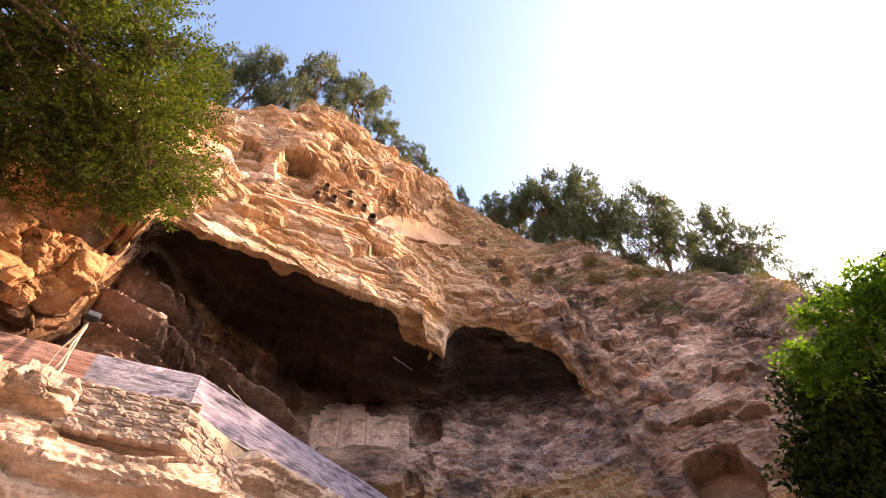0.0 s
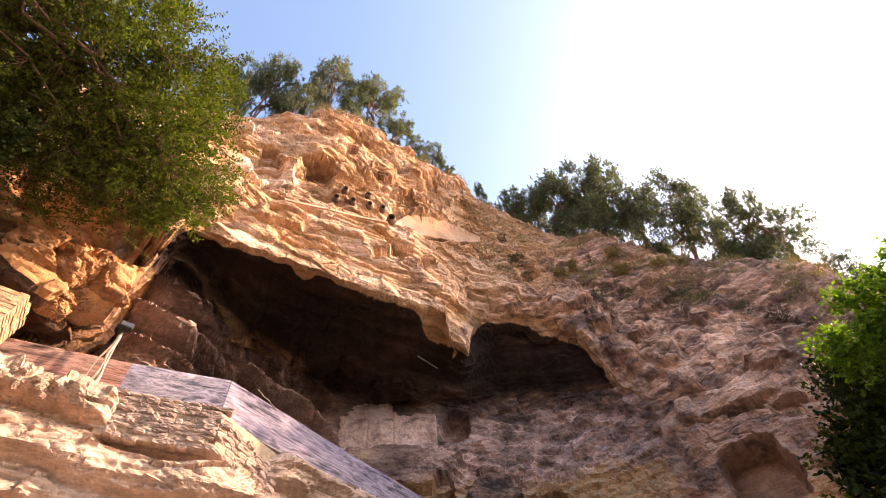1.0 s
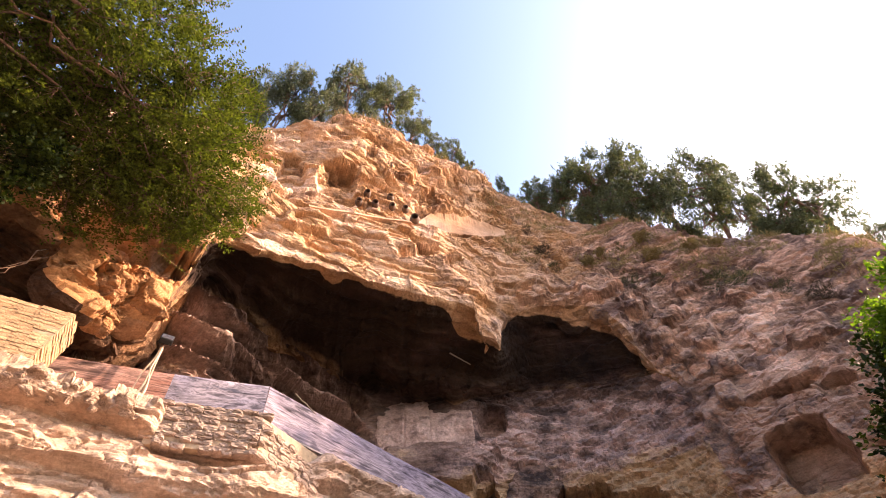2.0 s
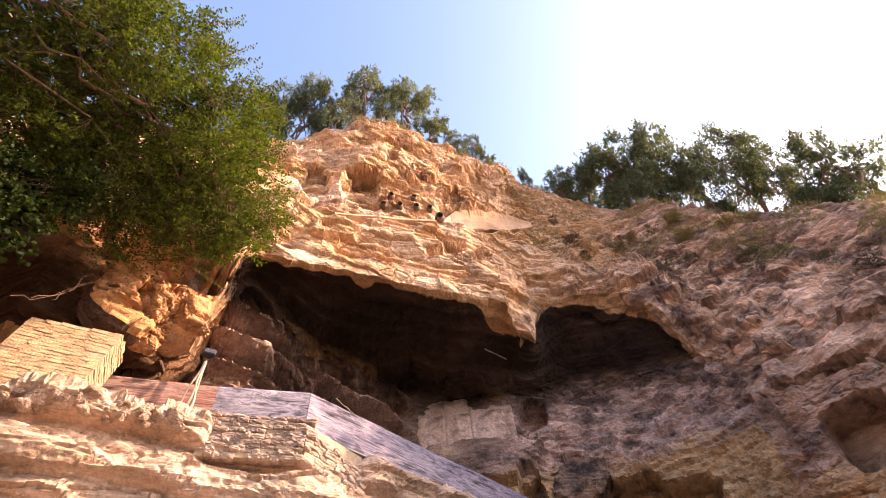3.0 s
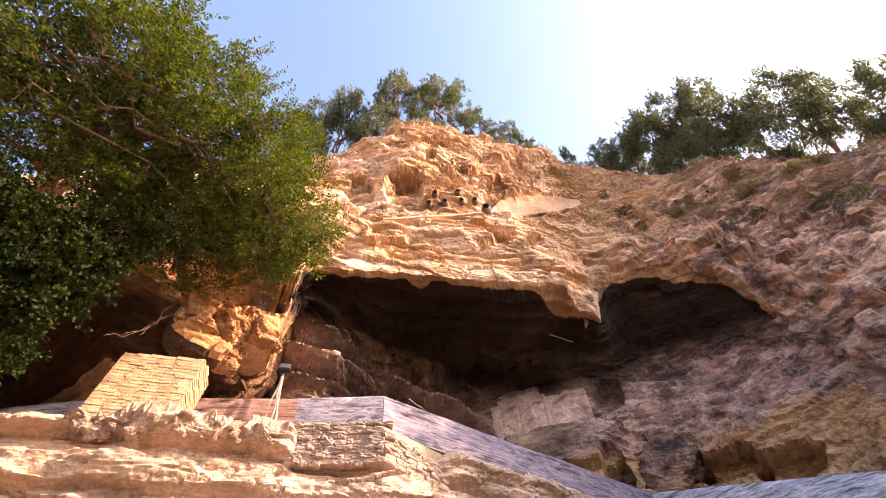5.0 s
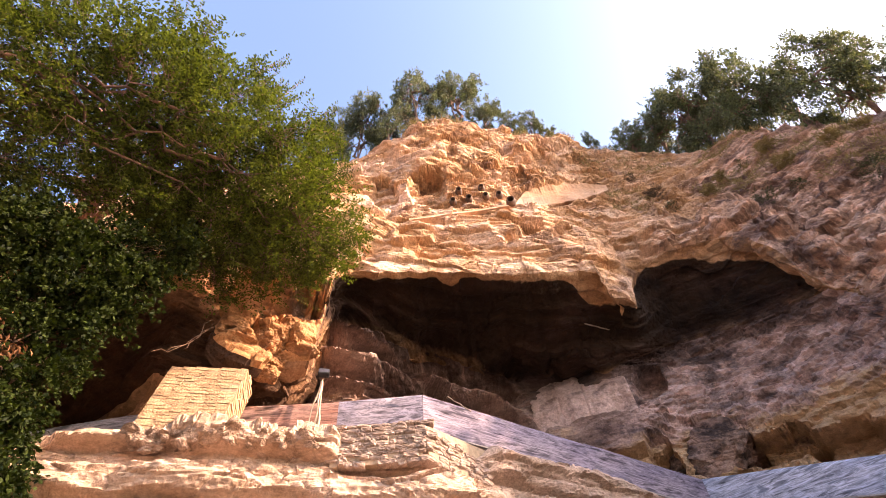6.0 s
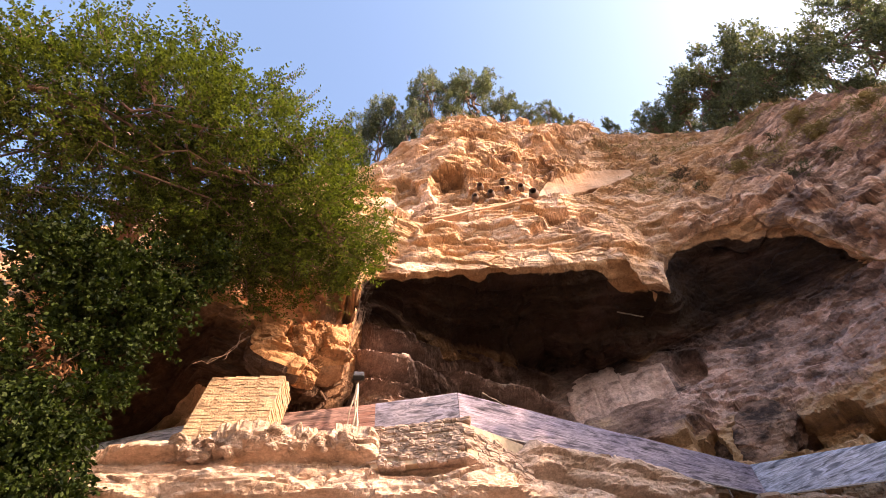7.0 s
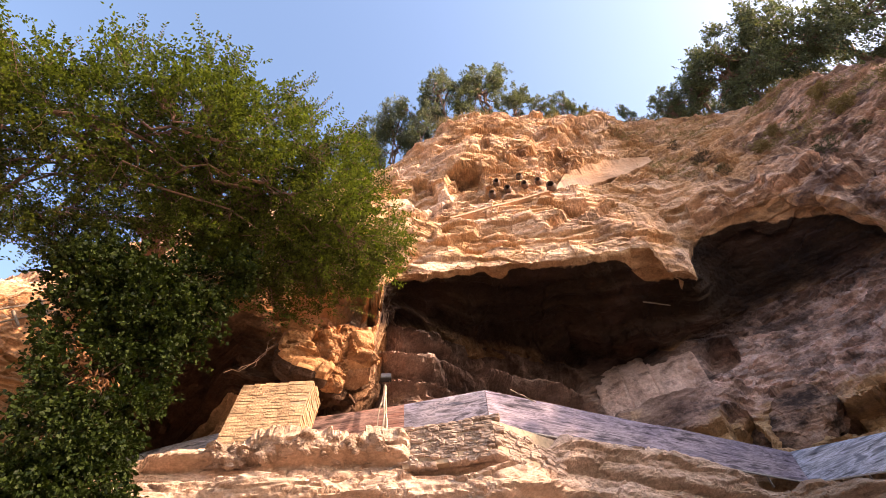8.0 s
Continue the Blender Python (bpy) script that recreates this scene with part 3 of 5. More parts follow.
for c, w, push in ((0.0, 0.016, -1.1), (-0.035, 0.014, 0.5), (-0.068, 0.013, -0.9), (-0.105, 0.018, 0.9), (-0.135, 0.012, -0.6), (0.05, 0.03, 0.6)):
    go = rib_len * push * np.exp(-((off - c) / w) ** 2)
    P[:, 0] += go * np.sin(np.radians(azid))
    P[:, 1] += go * np.cos(np.radians(azid))
CLIFF = P.reshape(rows_n, cols_n, 3)


# where the cave is painted black, for smoke and for shade: under a clean rim along its lip, fading out downwards over
# the wall
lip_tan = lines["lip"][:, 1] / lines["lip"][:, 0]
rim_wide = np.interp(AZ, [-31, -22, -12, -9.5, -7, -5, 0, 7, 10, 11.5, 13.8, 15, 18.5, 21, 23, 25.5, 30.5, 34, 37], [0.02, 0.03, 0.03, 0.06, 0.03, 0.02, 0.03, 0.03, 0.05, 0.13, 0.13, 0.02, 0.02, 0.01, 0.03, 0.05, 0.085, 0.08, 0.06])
dark_foot = np.interp(AZ, [-31, -23, -17, -10, -5, 0, 4, 9, 13, 18, 23, 27, 31, 35, 37], [0.885, 0.865, 0.81, 0.765, 0.68, 0.62, 0.61, 0.61, 0.60, 0.61, 0.62, 0.60, 0.585, 0.585, 0.60])
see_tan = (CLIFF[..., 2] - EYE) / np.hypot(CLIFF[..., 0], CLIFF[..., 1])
SMOKE_SHADE = np.stack([0.5 + (see_tan - dark_foot) * 8.0, np.clip(0.5 + (lip_tan - rim_wide - see_tan) * 24.0, -1, 3)], -1)


def strip(name, r0, r1, material, c0=0, c1=None, smooth=False):
    return grid_mesh(name, CLIFF[r0:r1 + 1, c0:c1], material, SMOKE_SHADE[r0:r1 + 1, c0:c1], smooth=smooth)


split = int(np.searchsorted(AZ, 21.0))
tagged(strip("rock_bank", 0, start["floor"], MAT_BANK), "pale cream bedded sandstone bank with eroded ledges under the terrace", "rock bank", kind="structure")
right_end, left_end = int(np.searchsorted(AZ, 37.5)), int(np.searchsorted(AZ, -67.5))
tagged(strip("cliff_side", start["floor"], start["lip"], MAT_CLIFF, 0, left_end + 1), "pale weathered rock slope beyond the big elm", "cliff", kind="structure")
nose_end = int(np.searchsorted(AZ, -30.5))
tagged(strip("cave_wall", start["floor"], start["back"], MAT_CAVE, left_end, right_end + 1), "weathered rock wall at the back of the cave, darkened for smoke and shade", "cave wall", kind="structure")
tagged(strip("overhang", start["back"], start["lip"], MAT_UNDER, left_end, nose_end + 1), "brown underside of the rock overhang above the pier, painted darker for shade", "overhang", kind="structure")
tagged(strip("cliff_foot", start["floor"], start["lip"], MAT_SLOPE, right_end), "rough brown rock at the foot of the shaded hillside", "cliff", kind="structure")
tagged(strip("cave_ceiling", start["back"], start["lip"], MAT_CEIL, nose_end, right_end + 1), "overhanging rock ceiling blackened for smoke and shade, with an ochre rim", "cave ceiling", kind="structure")
tagged(strip("cliff_face", start["lip"], start["far"], MAT_CLIFF, 0, split + 1), "sunlit ochre sandstone cliff with ledges and weathered hollows", "cliff", kind="structure")
tagged(strip("cliff_slope", start["lip"], start["far"], MAT_CLIFF, split), "rough grey-brown rocky hillside in shade with dry tufts", "cliff", kind="structure")
tagged(strip("plateau", start["far"], rows_n - 1, MAT_SLOPE), "dry grassy plateau above the cliff", "plateau", kind="structure")


def on_rock(az, tan, min_row=0, max_row=10**6):
    """The place on the built rock that is nearest to a direction from the eye, and its normal there."""
    r0, r1 = max(min_row, 0), min(max_row, rows_n)
    c = int(np.clip(np.searchsorted(AZ, az), 1, cols_n - 2))
    d = np.hypot(CLIFF[r0:r1, c, 0], CLIFF[r0:r1, c, 1])
    t = (CLIFF[r0:r1, c, 2] - EYE) / d
    near = np.nonzero(np.abs(t - tan) < 0.012)[0]
    r = r0 + int(near[np.argmin(d[near])] if len(near) else np.argmin(np.abs(t - tan)))
    return Vector(CLIFF[r, c]), Vector(NRM[r, c])


# ---- the ground, out to the horizon ----
MAT_GROUND = plain("dry_earth", (0.21, 0.175, 0.135), 0.95, 0.4, 0.6, relief=0.5, dist=0.05)
rr = np.array([0, 2, 5, 9, 16, 30, 80, 300, 2000.0])
aa = np.linspace(0, 2 * np.pi, 49)
gp = np.stack([rr[:, None] * np.sin(aa), rr[:, None] * np.cos(aa), np.zeros((len(rr), len(aa))) - 0.02 * (rr[:, None] > 9)], -1)
tagged(grid_mesh("ground", gp, MAT_GROUND), "dry earth ground reaching the horizon", "ground", kind="structure")


# ---- plants ----
MAT_BARK = plain("brown_bark", (0.15, 0.088, 0.056), 0.9, 0.45, 9, relief=0.7, dist=0.03, stretch=(1, 1, 0.3))
MAT_ELM = leaf_mat("elm_leaf", (0.020, 0.030, 0.008), (0.138, 0.170, 0.034), (1.0, 1.05, 0.3), 0.48)
# oak green greyed and lightened: backlit haze is put into the leaf colour
MAT_OAK = leaf_mat("hazy_oak_leaf", (0.050, 0.059, 0.038), (0.160, 0.174, 0.100), (1.0, 1.1, 0.5), 0.4)
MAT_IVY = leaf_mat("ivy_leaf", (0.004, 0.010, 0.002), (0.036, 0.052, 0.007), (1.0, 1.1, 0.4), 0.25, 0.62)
MAT_ASH = leaf_mat("ash_leaf", (0.05, 0.10, 0.012), (0.15, 0.24, 0.03), (1.1, 1.2, 0.3), 0.6)
MAT_SCRUB = leaf_mat("scrub_leaf", (0.035, 0.042, 0.018), (0.090, 0.095, 0.045), (1.0, 1.0, 0.6), 0.25, 0.7)
MAT_DRY = leaf_mat("dry_twig", (0.055, 0.040, 0.028), (0.120, 0.090, 0.060), (1.0, 0.9, 0.7), 0.2, 0.8)
MAT_STRAW = leaf_mat("dry_grass", (0.17, 0.13, 0.055), (0.34, 0.27, 0.13), (1.0, 0.95, 0.6), 0.3, 0.8)


def tubes(polys, sides=5):
    """Tapered round tubes along polylines [(points, radii)], as vertices and quads."""
    verts, quads, base = [], [], 0
    ang = np.linspace(0, 2 * np.pi, sides, endpoint=False)
    for pts, rad in polys:
        pts = np.asarray(pts, dtype=float)
        tan = np.gradient(pts, axis=0)
        tan /= np.linalg.norm(tan, axis=1, keepdims=True) + 1e-9
        ref = np.where(np.abs(tan[:, 2:3]) > 0.9, np.array([[1.0, 0, 0]]), np.array([[0, 0, 1.0]]))
        s = np.cross(tan, ref)
        s /= np.linalg.norm(s, axis=1, keepdims=True) + 1e-9
        u = np.cross(s, tan)
        ring = pts[:, None] + np.asarray(rad)[:, None, None] * (np.cos(ang)[None, :, None] * s[:, None] + np.sin(ang)[None, :, None] * u[:, None])
        n = len(pts)
        verts.append(ring.reshape(-1, 3))
        i = base + np.arange(n * sides).reshape(n, sides)
        nxt = np.roll(i, -1, axis=1)
        quads.append(np.stack([i[:-1], nxt[:-1], nxt[1:], i[1:]], -1).reshape(-1, 4))
        base += n * sides
    return np.concatenate(verts), np.concatenate(quads)


def leaves_at(pos, along, size, r, droop=0.0, width=0.5, ranked=False):
    """A folded leaf, one quad, at each place, growing along a direction; ranked: to both sides of the shoot, in flat sprays."""
    n = len(pos)
    if ranked:
        flank = np.cross(along, (0.0, 0.0, 1.0))
        flank /= np.linalg.norm(flank, axis=1, keepdims=True) + 1e-6
        d = along * 0.55 + flank * np.where(np.arange(n) % 2, 1.0, -1.0)[:, None] * 0.9 + r.normal(0, 0.22, (n, 3))
    else:
        d = along + r.normal(0, 0.55, (n, 3))
    d[:, 2] -= droop
    d /= np.linalg.norm(d, axis=1, keepdims=True) + 1e-9
    up = r.normal(0, 0.35 if ranked else 0.6, (n, 3)) + (0, 0, 0.9)
    s = np.cross(d, up)
    s /= np.linalg.norm(s, axis=1, keepdims=True) + 1e-9
    nrm = np.cross(s, d)
    L = size * r.uniform(0.55, 1.3, (n, 1))
    v = np.stack([pos, pos + d * L * 0.45 + s * L * width * 0.5 + nrm * L * 0.06, pos + d * L, pos + d * L * 0.45 - s * L * width * 0.5 + nrm * L * 0.06], 1)
    return v.reshape(-1, 3), np.arange(4 * n).reshape(n, 4)


def bent(a, b, r, n=6, sag=0.12, rise=0.0):
    """A crooked branch from a to b."""
    t = np.linspace(0, 1, n)[:, None]
    L = np.linalg.norm(b - a)
    p = a * (1 - t) + b * t
    wob = r.normal(0, sag * L * 0.5, (n, 3)) * np.sin(np.pi * t)
    return p + wob + np.array([0, 0, rise * L]) * np.sin(np.pi * t)


def tree(name, base, lobes, tips, shoots, per_shoot, leaf, shoot_len, leaf_material, seed, girth=0.16, up=0.5, gap=-0.1, limbs=10, width=0.5, trunk_top=None, stems=1, ranked=False, stray=0.25, plumes=0, clump=0.55):
    """A tree: trunk, limbs and twigs in one part, its leaves in another. lobes: (centre, radii) of the crown, relative to the base."""
    r = np.random.default_rng(seed)
    wood = []
    share = np.array([np.prod(q[1]) ** 0.67 for q in lobes])
    share = share / share.sum()
    pts = []
    while len(pts) < tips:
        c, rad = lobes[r.choice(len(lobes), p=share)]
        d = r.normal(size=3)
        d /= np.linalg.norm(d)
        p = np.array(c) + d * np.array(rad) * r.uniform(0.25, 1.0) ** 0.5 * r.uniform(0.85, 1.08)
        if perlin((p[None] * clump + seed))[0] > gap or r.random() < stray:
            pts.append(p)
    pts = np.array(pts)
    mid = np.average([q[0] for q in lobes], axis=0, weights=share)
    top = np.array(trunk_top if trunk_top is not None else mid)
    joints = []
    for k in range(stems):
        off = np.array([0, 0, 0]) if k == 0 else r.normal(0, 0.35, 3) * (1, 1, 0)
        end = top + (r.normal(0, 0.7, 3) if k else 0)
        tr = bent(off * 1.0, end, r, 9, 0.10)
        tr[0, 2] -= 0.3
        wood.append((tr, np.linspace(girth * (1 if k == 0 else 0.7), girth * 0.35, 9)))
        joints += [q for q in tr[3:]]
    for k in range(limbs):
        goal = pts[r.integers(len(pts))] * 0.75 + mid * 0.25
        src = joints[r.integers(min(len(joints), 6 * stems + 3 * k))]
        li = bent(src, goal, r, 7, 0.13, 0.08)
        wood.append((li, np.linspace(girth * (0.42 if k < 14 else 0.2), girth * 0.08, 7)))
        joints += [q for q in li[2:]]
    joints = np.array(joints)
    lp, ld = [], []
    for p in pts:
        src = joints[np.argmin(np.linalg.norm(joints - p, axis=1) + r.uniform(0, 0.4, len(joints)))]
        wood.append((bent(src, p, r, 4, 0.15, 0.05), np.linspace(girth * 0.036, girth * 0.015, 4)))
        out = p - mid
        out = out / (np.linalg.norm(out) + 1e-6)
        for _ in range(shoots):
            d = out * 0.6 + r.normal(0, 0.6, 3) + (0, 0, up)
            d /= np.linalg.norm(d)
            L = shoot_len * r.uniform(0.5, 1.25)
            t = r.uniform(0.05, 1.0, (per_shoot, 1))
            q = p + r.normal(0, shoot_len * 0.3, 3) + d * L * t + r.normal(0, leaf * 0.35, (per_shoot, 3))
            lp.append(q)
            ld.append(np.repeat(d[None], per_shoot, 0))
    far_out = np.argsort(-np.linalg.norm((pts - mid) * (1, 1, 1.2), axis=1))[:max(1, len(pts) // 2)]
    for k in range(plumes):      # long leafy shoots that stand out of the crown
        p = pts[r.choice(far_out)]
        d = (p - mid) / (np.linalg.norm(p - mid) + 1e-6) * 0.7 + r.normal(0, 0.3, 3) + (0, 0, 0.75)
        d /= np.linalg.norm(d)
        L = shoot_len * r.uniform(1.3, 2.4)
        t = np.linspace(0.05, 1.0, 26)[:, None]
        wood.append((p + d * L * np.linspace(0, 1, 4)[:, None], np.linspace(girth * 0.03, girth * 0.012, 4)))
        lp.append(p + d * L * t + r.normal(0, leaf * 0.08, (26, 3)))
        ld.append(np.repeat(d[None], 26, 0))
    lv, lq = leaves_at(np.concatenate(lp), np.concatenate(ld), leaf, r, 0.1, width, ranked)
    wv, wq = tubes(wood)
    root = new(name)
    root.location = base
    w = quad_mesh("trunk", wv, wq, MAT_BARK, smooth=True)
    c = quad_mesh("crown", lv, lq, leaf_material)
    w.parent = c.parent = root
    return root


# the big elm that leans out over the overhang
def rel(az, d, h, base):
    return tuple(polar(az, d, h) - base)


def lobes_of(rows, base, grow=1.0, size=1.0):
    return [(rel(az, d * grow, h * grow, base), (rad * size, rad * size, rad * size * 0.95)) for az, d, h, rad in rows]


elm_base = on_rock(-66, 0.88, start["lip"])[0]
ELM = [(-84, 7.8, 9.7, 1.3), (-81.8, 6.8, 10.4, 1.0), (-72.6, 6.4, 10.6, 1.25), (-58, 6.2, 10.7, 1.35), (-41.6, 6.7, 10.5, 1.35),
       (-33, 7.4, 10.1, 1.0), (-80.5, 9.3, 9.0, 1.2), (-72.4, 8.6, 9.8, 1.5), (-62.5, 8.2, 10.1, 1.55), (-50, 8.4, 9.9, 1.4),
       (-38, 8.3, 9.7, 1.0), (-71.3, 5.7, 11.0, 0.7), (-85.9, 9.7, 8.7, 1.3), (-94, 8.6, 9.4, 1.05), (-41, 8.8, 9.1, 0.37),
       (-34.6, 8.5, 9.2, 0.34), (-48.4, 9.2, 9.0, 0.4), (-30.5, 7.9, 9.5, 0.55), (-45.4, 8.6, 9.5, 0.8), (-53.6, 9.3, 9.1, 0.43),
       (-78.7, 9.8, 8.5, 0.5), (-71.3, 9.7, 8.9, 0.5), (-74.6, 10.2, 8.7, 0.43), (-36.5, 8.9, 8.8, 0.21), (-41.5, 9.1, 8.6, 0.21),
       (-45.5, 9.4, 8.7, 0.25), (-55, 8.9, 9.3, 0.56), (-59, 8.4, 9.9, 1.0), (-47, 8.2, 9.7, 0.9)]
elm = tree("elm_tree", elm_base, lobes_of(ELM, elm_base, 1.12, 1.1), 2000, 6, 18, 0.078, 0.56, MAT_ELM, 11, 0.25, 0.5, -0.2, 95, 0.52, rel(-60.5, 9.3, 13.2, elm_base), 5, True, 0.25, 420)
tagged(elm, "large green elm with slender leafy shoots leaning over the rock overhang", "tree")

# the dark climber and shrubs that hang under it
ivy_base = polar(-62, 12.0, 3.0)
IVY = [(-69.5, 10.5, 8.5, 0.8), (-63, 10.2, 8.6, 0.75), (-55.9, 9.8, 8.9, 0.55), (-67.7, 10.7, 7.4, 0.75), (-62.1, 10.6, 7.6, 0.8), (-63.2, 11, 6.5, 0.95), (-58.1, 10.8, 6.8, 0.6),
       (-64.2, 11.2, 5.5, 0.85), (-59.6, 11.3, 5.4, 0.65), (-63.2, 11.4, 4.7, 0.8), (-58, 11.3, 4.6, 0.45), (-52, 9.3, 9.1, 0.3), (-57.4, 10, 8.3, 0.7), (-57.5, 10.6, 7.6, 0.6), (-67.9, 10.1, 8.5, 0.8), (-60.3, 9.7, 9.0, 0.6), (-53.8, 9.0, 9.4, 0.35), (-61.1, 10.2, 8.1, 0.8), (-62.5, 11.5, 3.8, 0.9), (-58, 11.5, 3.8, 0.6), (-66, 11.5, 3.6, 0.9)]
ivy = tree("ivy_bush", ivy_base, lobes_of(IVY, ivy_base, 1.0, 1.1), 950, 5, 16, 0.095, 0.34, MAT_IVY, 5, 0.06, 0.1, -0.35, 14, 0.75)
tagged(ivy, "dark green climber hanging in a thick mass over the rock", "climber")

MAT_DEAD = leaf_mat("dead_leaf", (0.10, 0.045, 0.02), (0.26, 0.13, 0.06), (1.0, 0.8, 0.5), 0.2, 0.8)
r = np.random.default_rng(9)
for az, d, h in ((-65.8, 10.55, 6.75), (-63.4, 10.45, 6.25)):
    c = np.array(rel(az, d, h, ivy_base))
    pos = c + r.normal(0, 1, (110, 3)) * (0.20, 0.14, 0.11)
    v, q = leaves_at(pos, np.repeat(np.array([[0.5, 0.3, -0.35]]), 110, 0), 0.16, r, 0.2, 0.35)
    quad_mesh("dead_leaves", v, q, MAT_DEAD).parent = ivy
    ivy.children[-1]["label"] = "dry orange-brown dead leaves"
twigs = []
for k in range(3):
    a, b = np.array(polar(-44.8 - 0.3 * k, 11.0, 8.9 + 0.1 * k)), np.array(polar(-50.5 + 1.6 * k, 10.9, 7.6 + 0.15 * k))
    twigs.append((bent(a, b, r, 8, 0.10, -0.1), np.linspace(0.016, 0.006, 8)))
v, q = tubes(twigs)
tagged(quad_mesh("bare_branch", v, q, MAT_BARK, smooth=True), "thin bare branch hanging under the rock overhang", "branch")

# the bright young ash close to the camera
ash_base = polar(62, 8.6, -1.6)
ASH = [(62.4, 7.6, 4.25, 0.2), (64.6, 7.6, 4.15, 0.25), (67.5, 7.6, 4.1, 0.3), (58.4, 7.7, 3.9, 0.26), (60.3, 7.7, 3.6, 0.28), (62.4, 7.7, 3.75, 0.26), (65.5, 7.7, 3.9, 0.3), (69.5, 7.8, 4.1, 0.5)]
ash = tree("ash_tree", ash_base, lobes_of(ASH, ash_base, 1.0, 1.0), 190, 5, 12, 0.08, 0.26, MAT_ASH, 23, 0.07, 0.3, -0.3, 10, 0.55)
tagged(ash, "young ash with bright yellow-green leaves beside the rocks", "tree")


# the thicket under it, its leaf colour darkened for the shade there
thicket_base = polar(63, 10.2, -1.6)
THICKET = [(57, 8.8, 3.75, 0.45), (60.5, 8.8, 3.7, 0.7), (64, 8.9, 3.6, 0.7), (68, 9.0, 3.9, 0.75), (54.8, 8.8, 3.0, 0.5), (58, 8.8, 3.0, 0.8), (62, 8.8, 3.0, 0.9), (53, 8.8, 2.3, 0.5), (56, 8.8, 2.3, 0.8), (60, 8.8, 2.2, 1.0), (65, 9.0, 2.6, 1.1), (52, 8.8, 1.5, 0.6), (56, 8.8, 1.3, 1.0), (62, 8.8, 1.2, 1.1), (70, 9.2, 3.2, 1.2)]
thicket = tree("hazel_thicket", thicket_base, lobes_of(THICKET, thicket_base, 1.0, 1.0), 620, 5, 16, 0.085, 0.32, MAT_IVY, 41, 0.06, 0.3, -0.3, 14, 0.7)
tagged(thicket, "dense hazel thicket at the foot of the rocks, leaves coloured dark for shade", "bush")


# oaks along the cliff's edge: azimuth, slope to the top, how far the crown spreads, how far behind the edge
def ridge_at(az):
    c = int(np.clip(np.searchsorted(AZ, az), 0, cols_n - 1))
    return Vector(CLIFF[start["ridge"] + 2, c]), float(np.hypot(*CLIFF[start["ridge"], c, :2]))


kinds = []
for k in range(4):
    r = np.random.default_rng(50 + k)
    lob = [((r.normal(0, 0.8), r.normal(0, 0.8), 5.9 + r.uniform(-0.3, 0.3)), (2.0, 2.0, 2.2))]
    for j in range(6):
        a = j * 2.4 + r.uniform(-0.4, 0.4)
        lob.append(((2.1 * math.cos(a), 2.1 * math.sin(a), 1.6 + 0.85 * j + r.uniform(-0.4, 0.4)), (1.35, 1.35, 1.1)))
    o = tree("oak_tree", Vector((0, 0, -500 - 30 * k)), lob, 260, 6, 15, 0.15, 0.5, MAT_OAK, 100 + k, 0.24, 0.3, 0.10, 18, 0.6, stray=0.06, clump=0.75)
    tagged(o, "dark green oak with a broken rounded crown on the cliff edge", "tree", "trees along the cliff edge")
    kinds.append(o)
OAKS = [(-35, 2.35, 0.8, 1.5), (-29, 2.54, 0.8, 0.9), (-21, 2.52, 0.7, 0.6), (-13, 2.96, 0.85, 0.6), (-2, 2.80, 0.95, 0.6), (5, 2.42, 0.6, 0.5), (10, 2.10, 0.4, 0.5), (14.5, 2.02, 0.42, 0.5), (17, 1.80, 0.35, 0.5),
        (23.8, 1.61, 0.22, 0.6), (29.5, 1.52, 0.6, 2.0), (34, 1.50, 0.75, 2.0), (39.0, 1.53, 0.95, 1.5), (44.0, 1.50, 0.95, 1.5), (48.3, 1.40, 0.9, 2.0), (52.2, 1.22, 0.85, 2.5),
        (55.6, 1.08, 0.5, 3.0), (58.6, 0.94, 0.55, 2.0), (61.4, 0.95, 0.62, 1.0), (63.2, 0.70, 0.3, 1.0), (64.8, 0.63, 0.4, 3.0), (67, 0.58, 0.6, 3.0), (70.5, 0.62, 0.8, 3.0)]
r = np.random.default_rng(3)
for i, (az, top, spread, back) in enumerate(OAKS):
    edge, d = ridge_at(az)
    b = polar(az, d + back, 0)
    b.z = edge.z - 0.2
    high = (top * (d + back * 0.6) + EYE - b.z) / 8.4
    wide = spread * max(0.8, d / 24)
    m = Matrix.Translation(b) @ Matrix.Rotation(r.uniform(0, 6.28), 4, "Z") @ Matrix.Diagonal((wide, wide, high, 1))
    o = kinds[i % 4]
    if i < 4:
        o.matrix_basis = m
    else:
        copy_thing(o, Matrix.Identity(4)).matrix_basis = m


def shrub(name, radius, material, seed, leaf=0.09, n=60, flat=0.75):
    return tree(name, Vector((0, 0, -700)), [((0, 0, radius * 0.45), (radius, radius, radius * flat)), ((radius * 0.4, radius * 0.2, radius * 0.4), (radius * 0.7, radius * 0.6, radius * 0.5))],
                n, 4, 10, leaf, radius * 0.35, material, seed, 0.02, 0.5, -0.4, 5, 0.4)


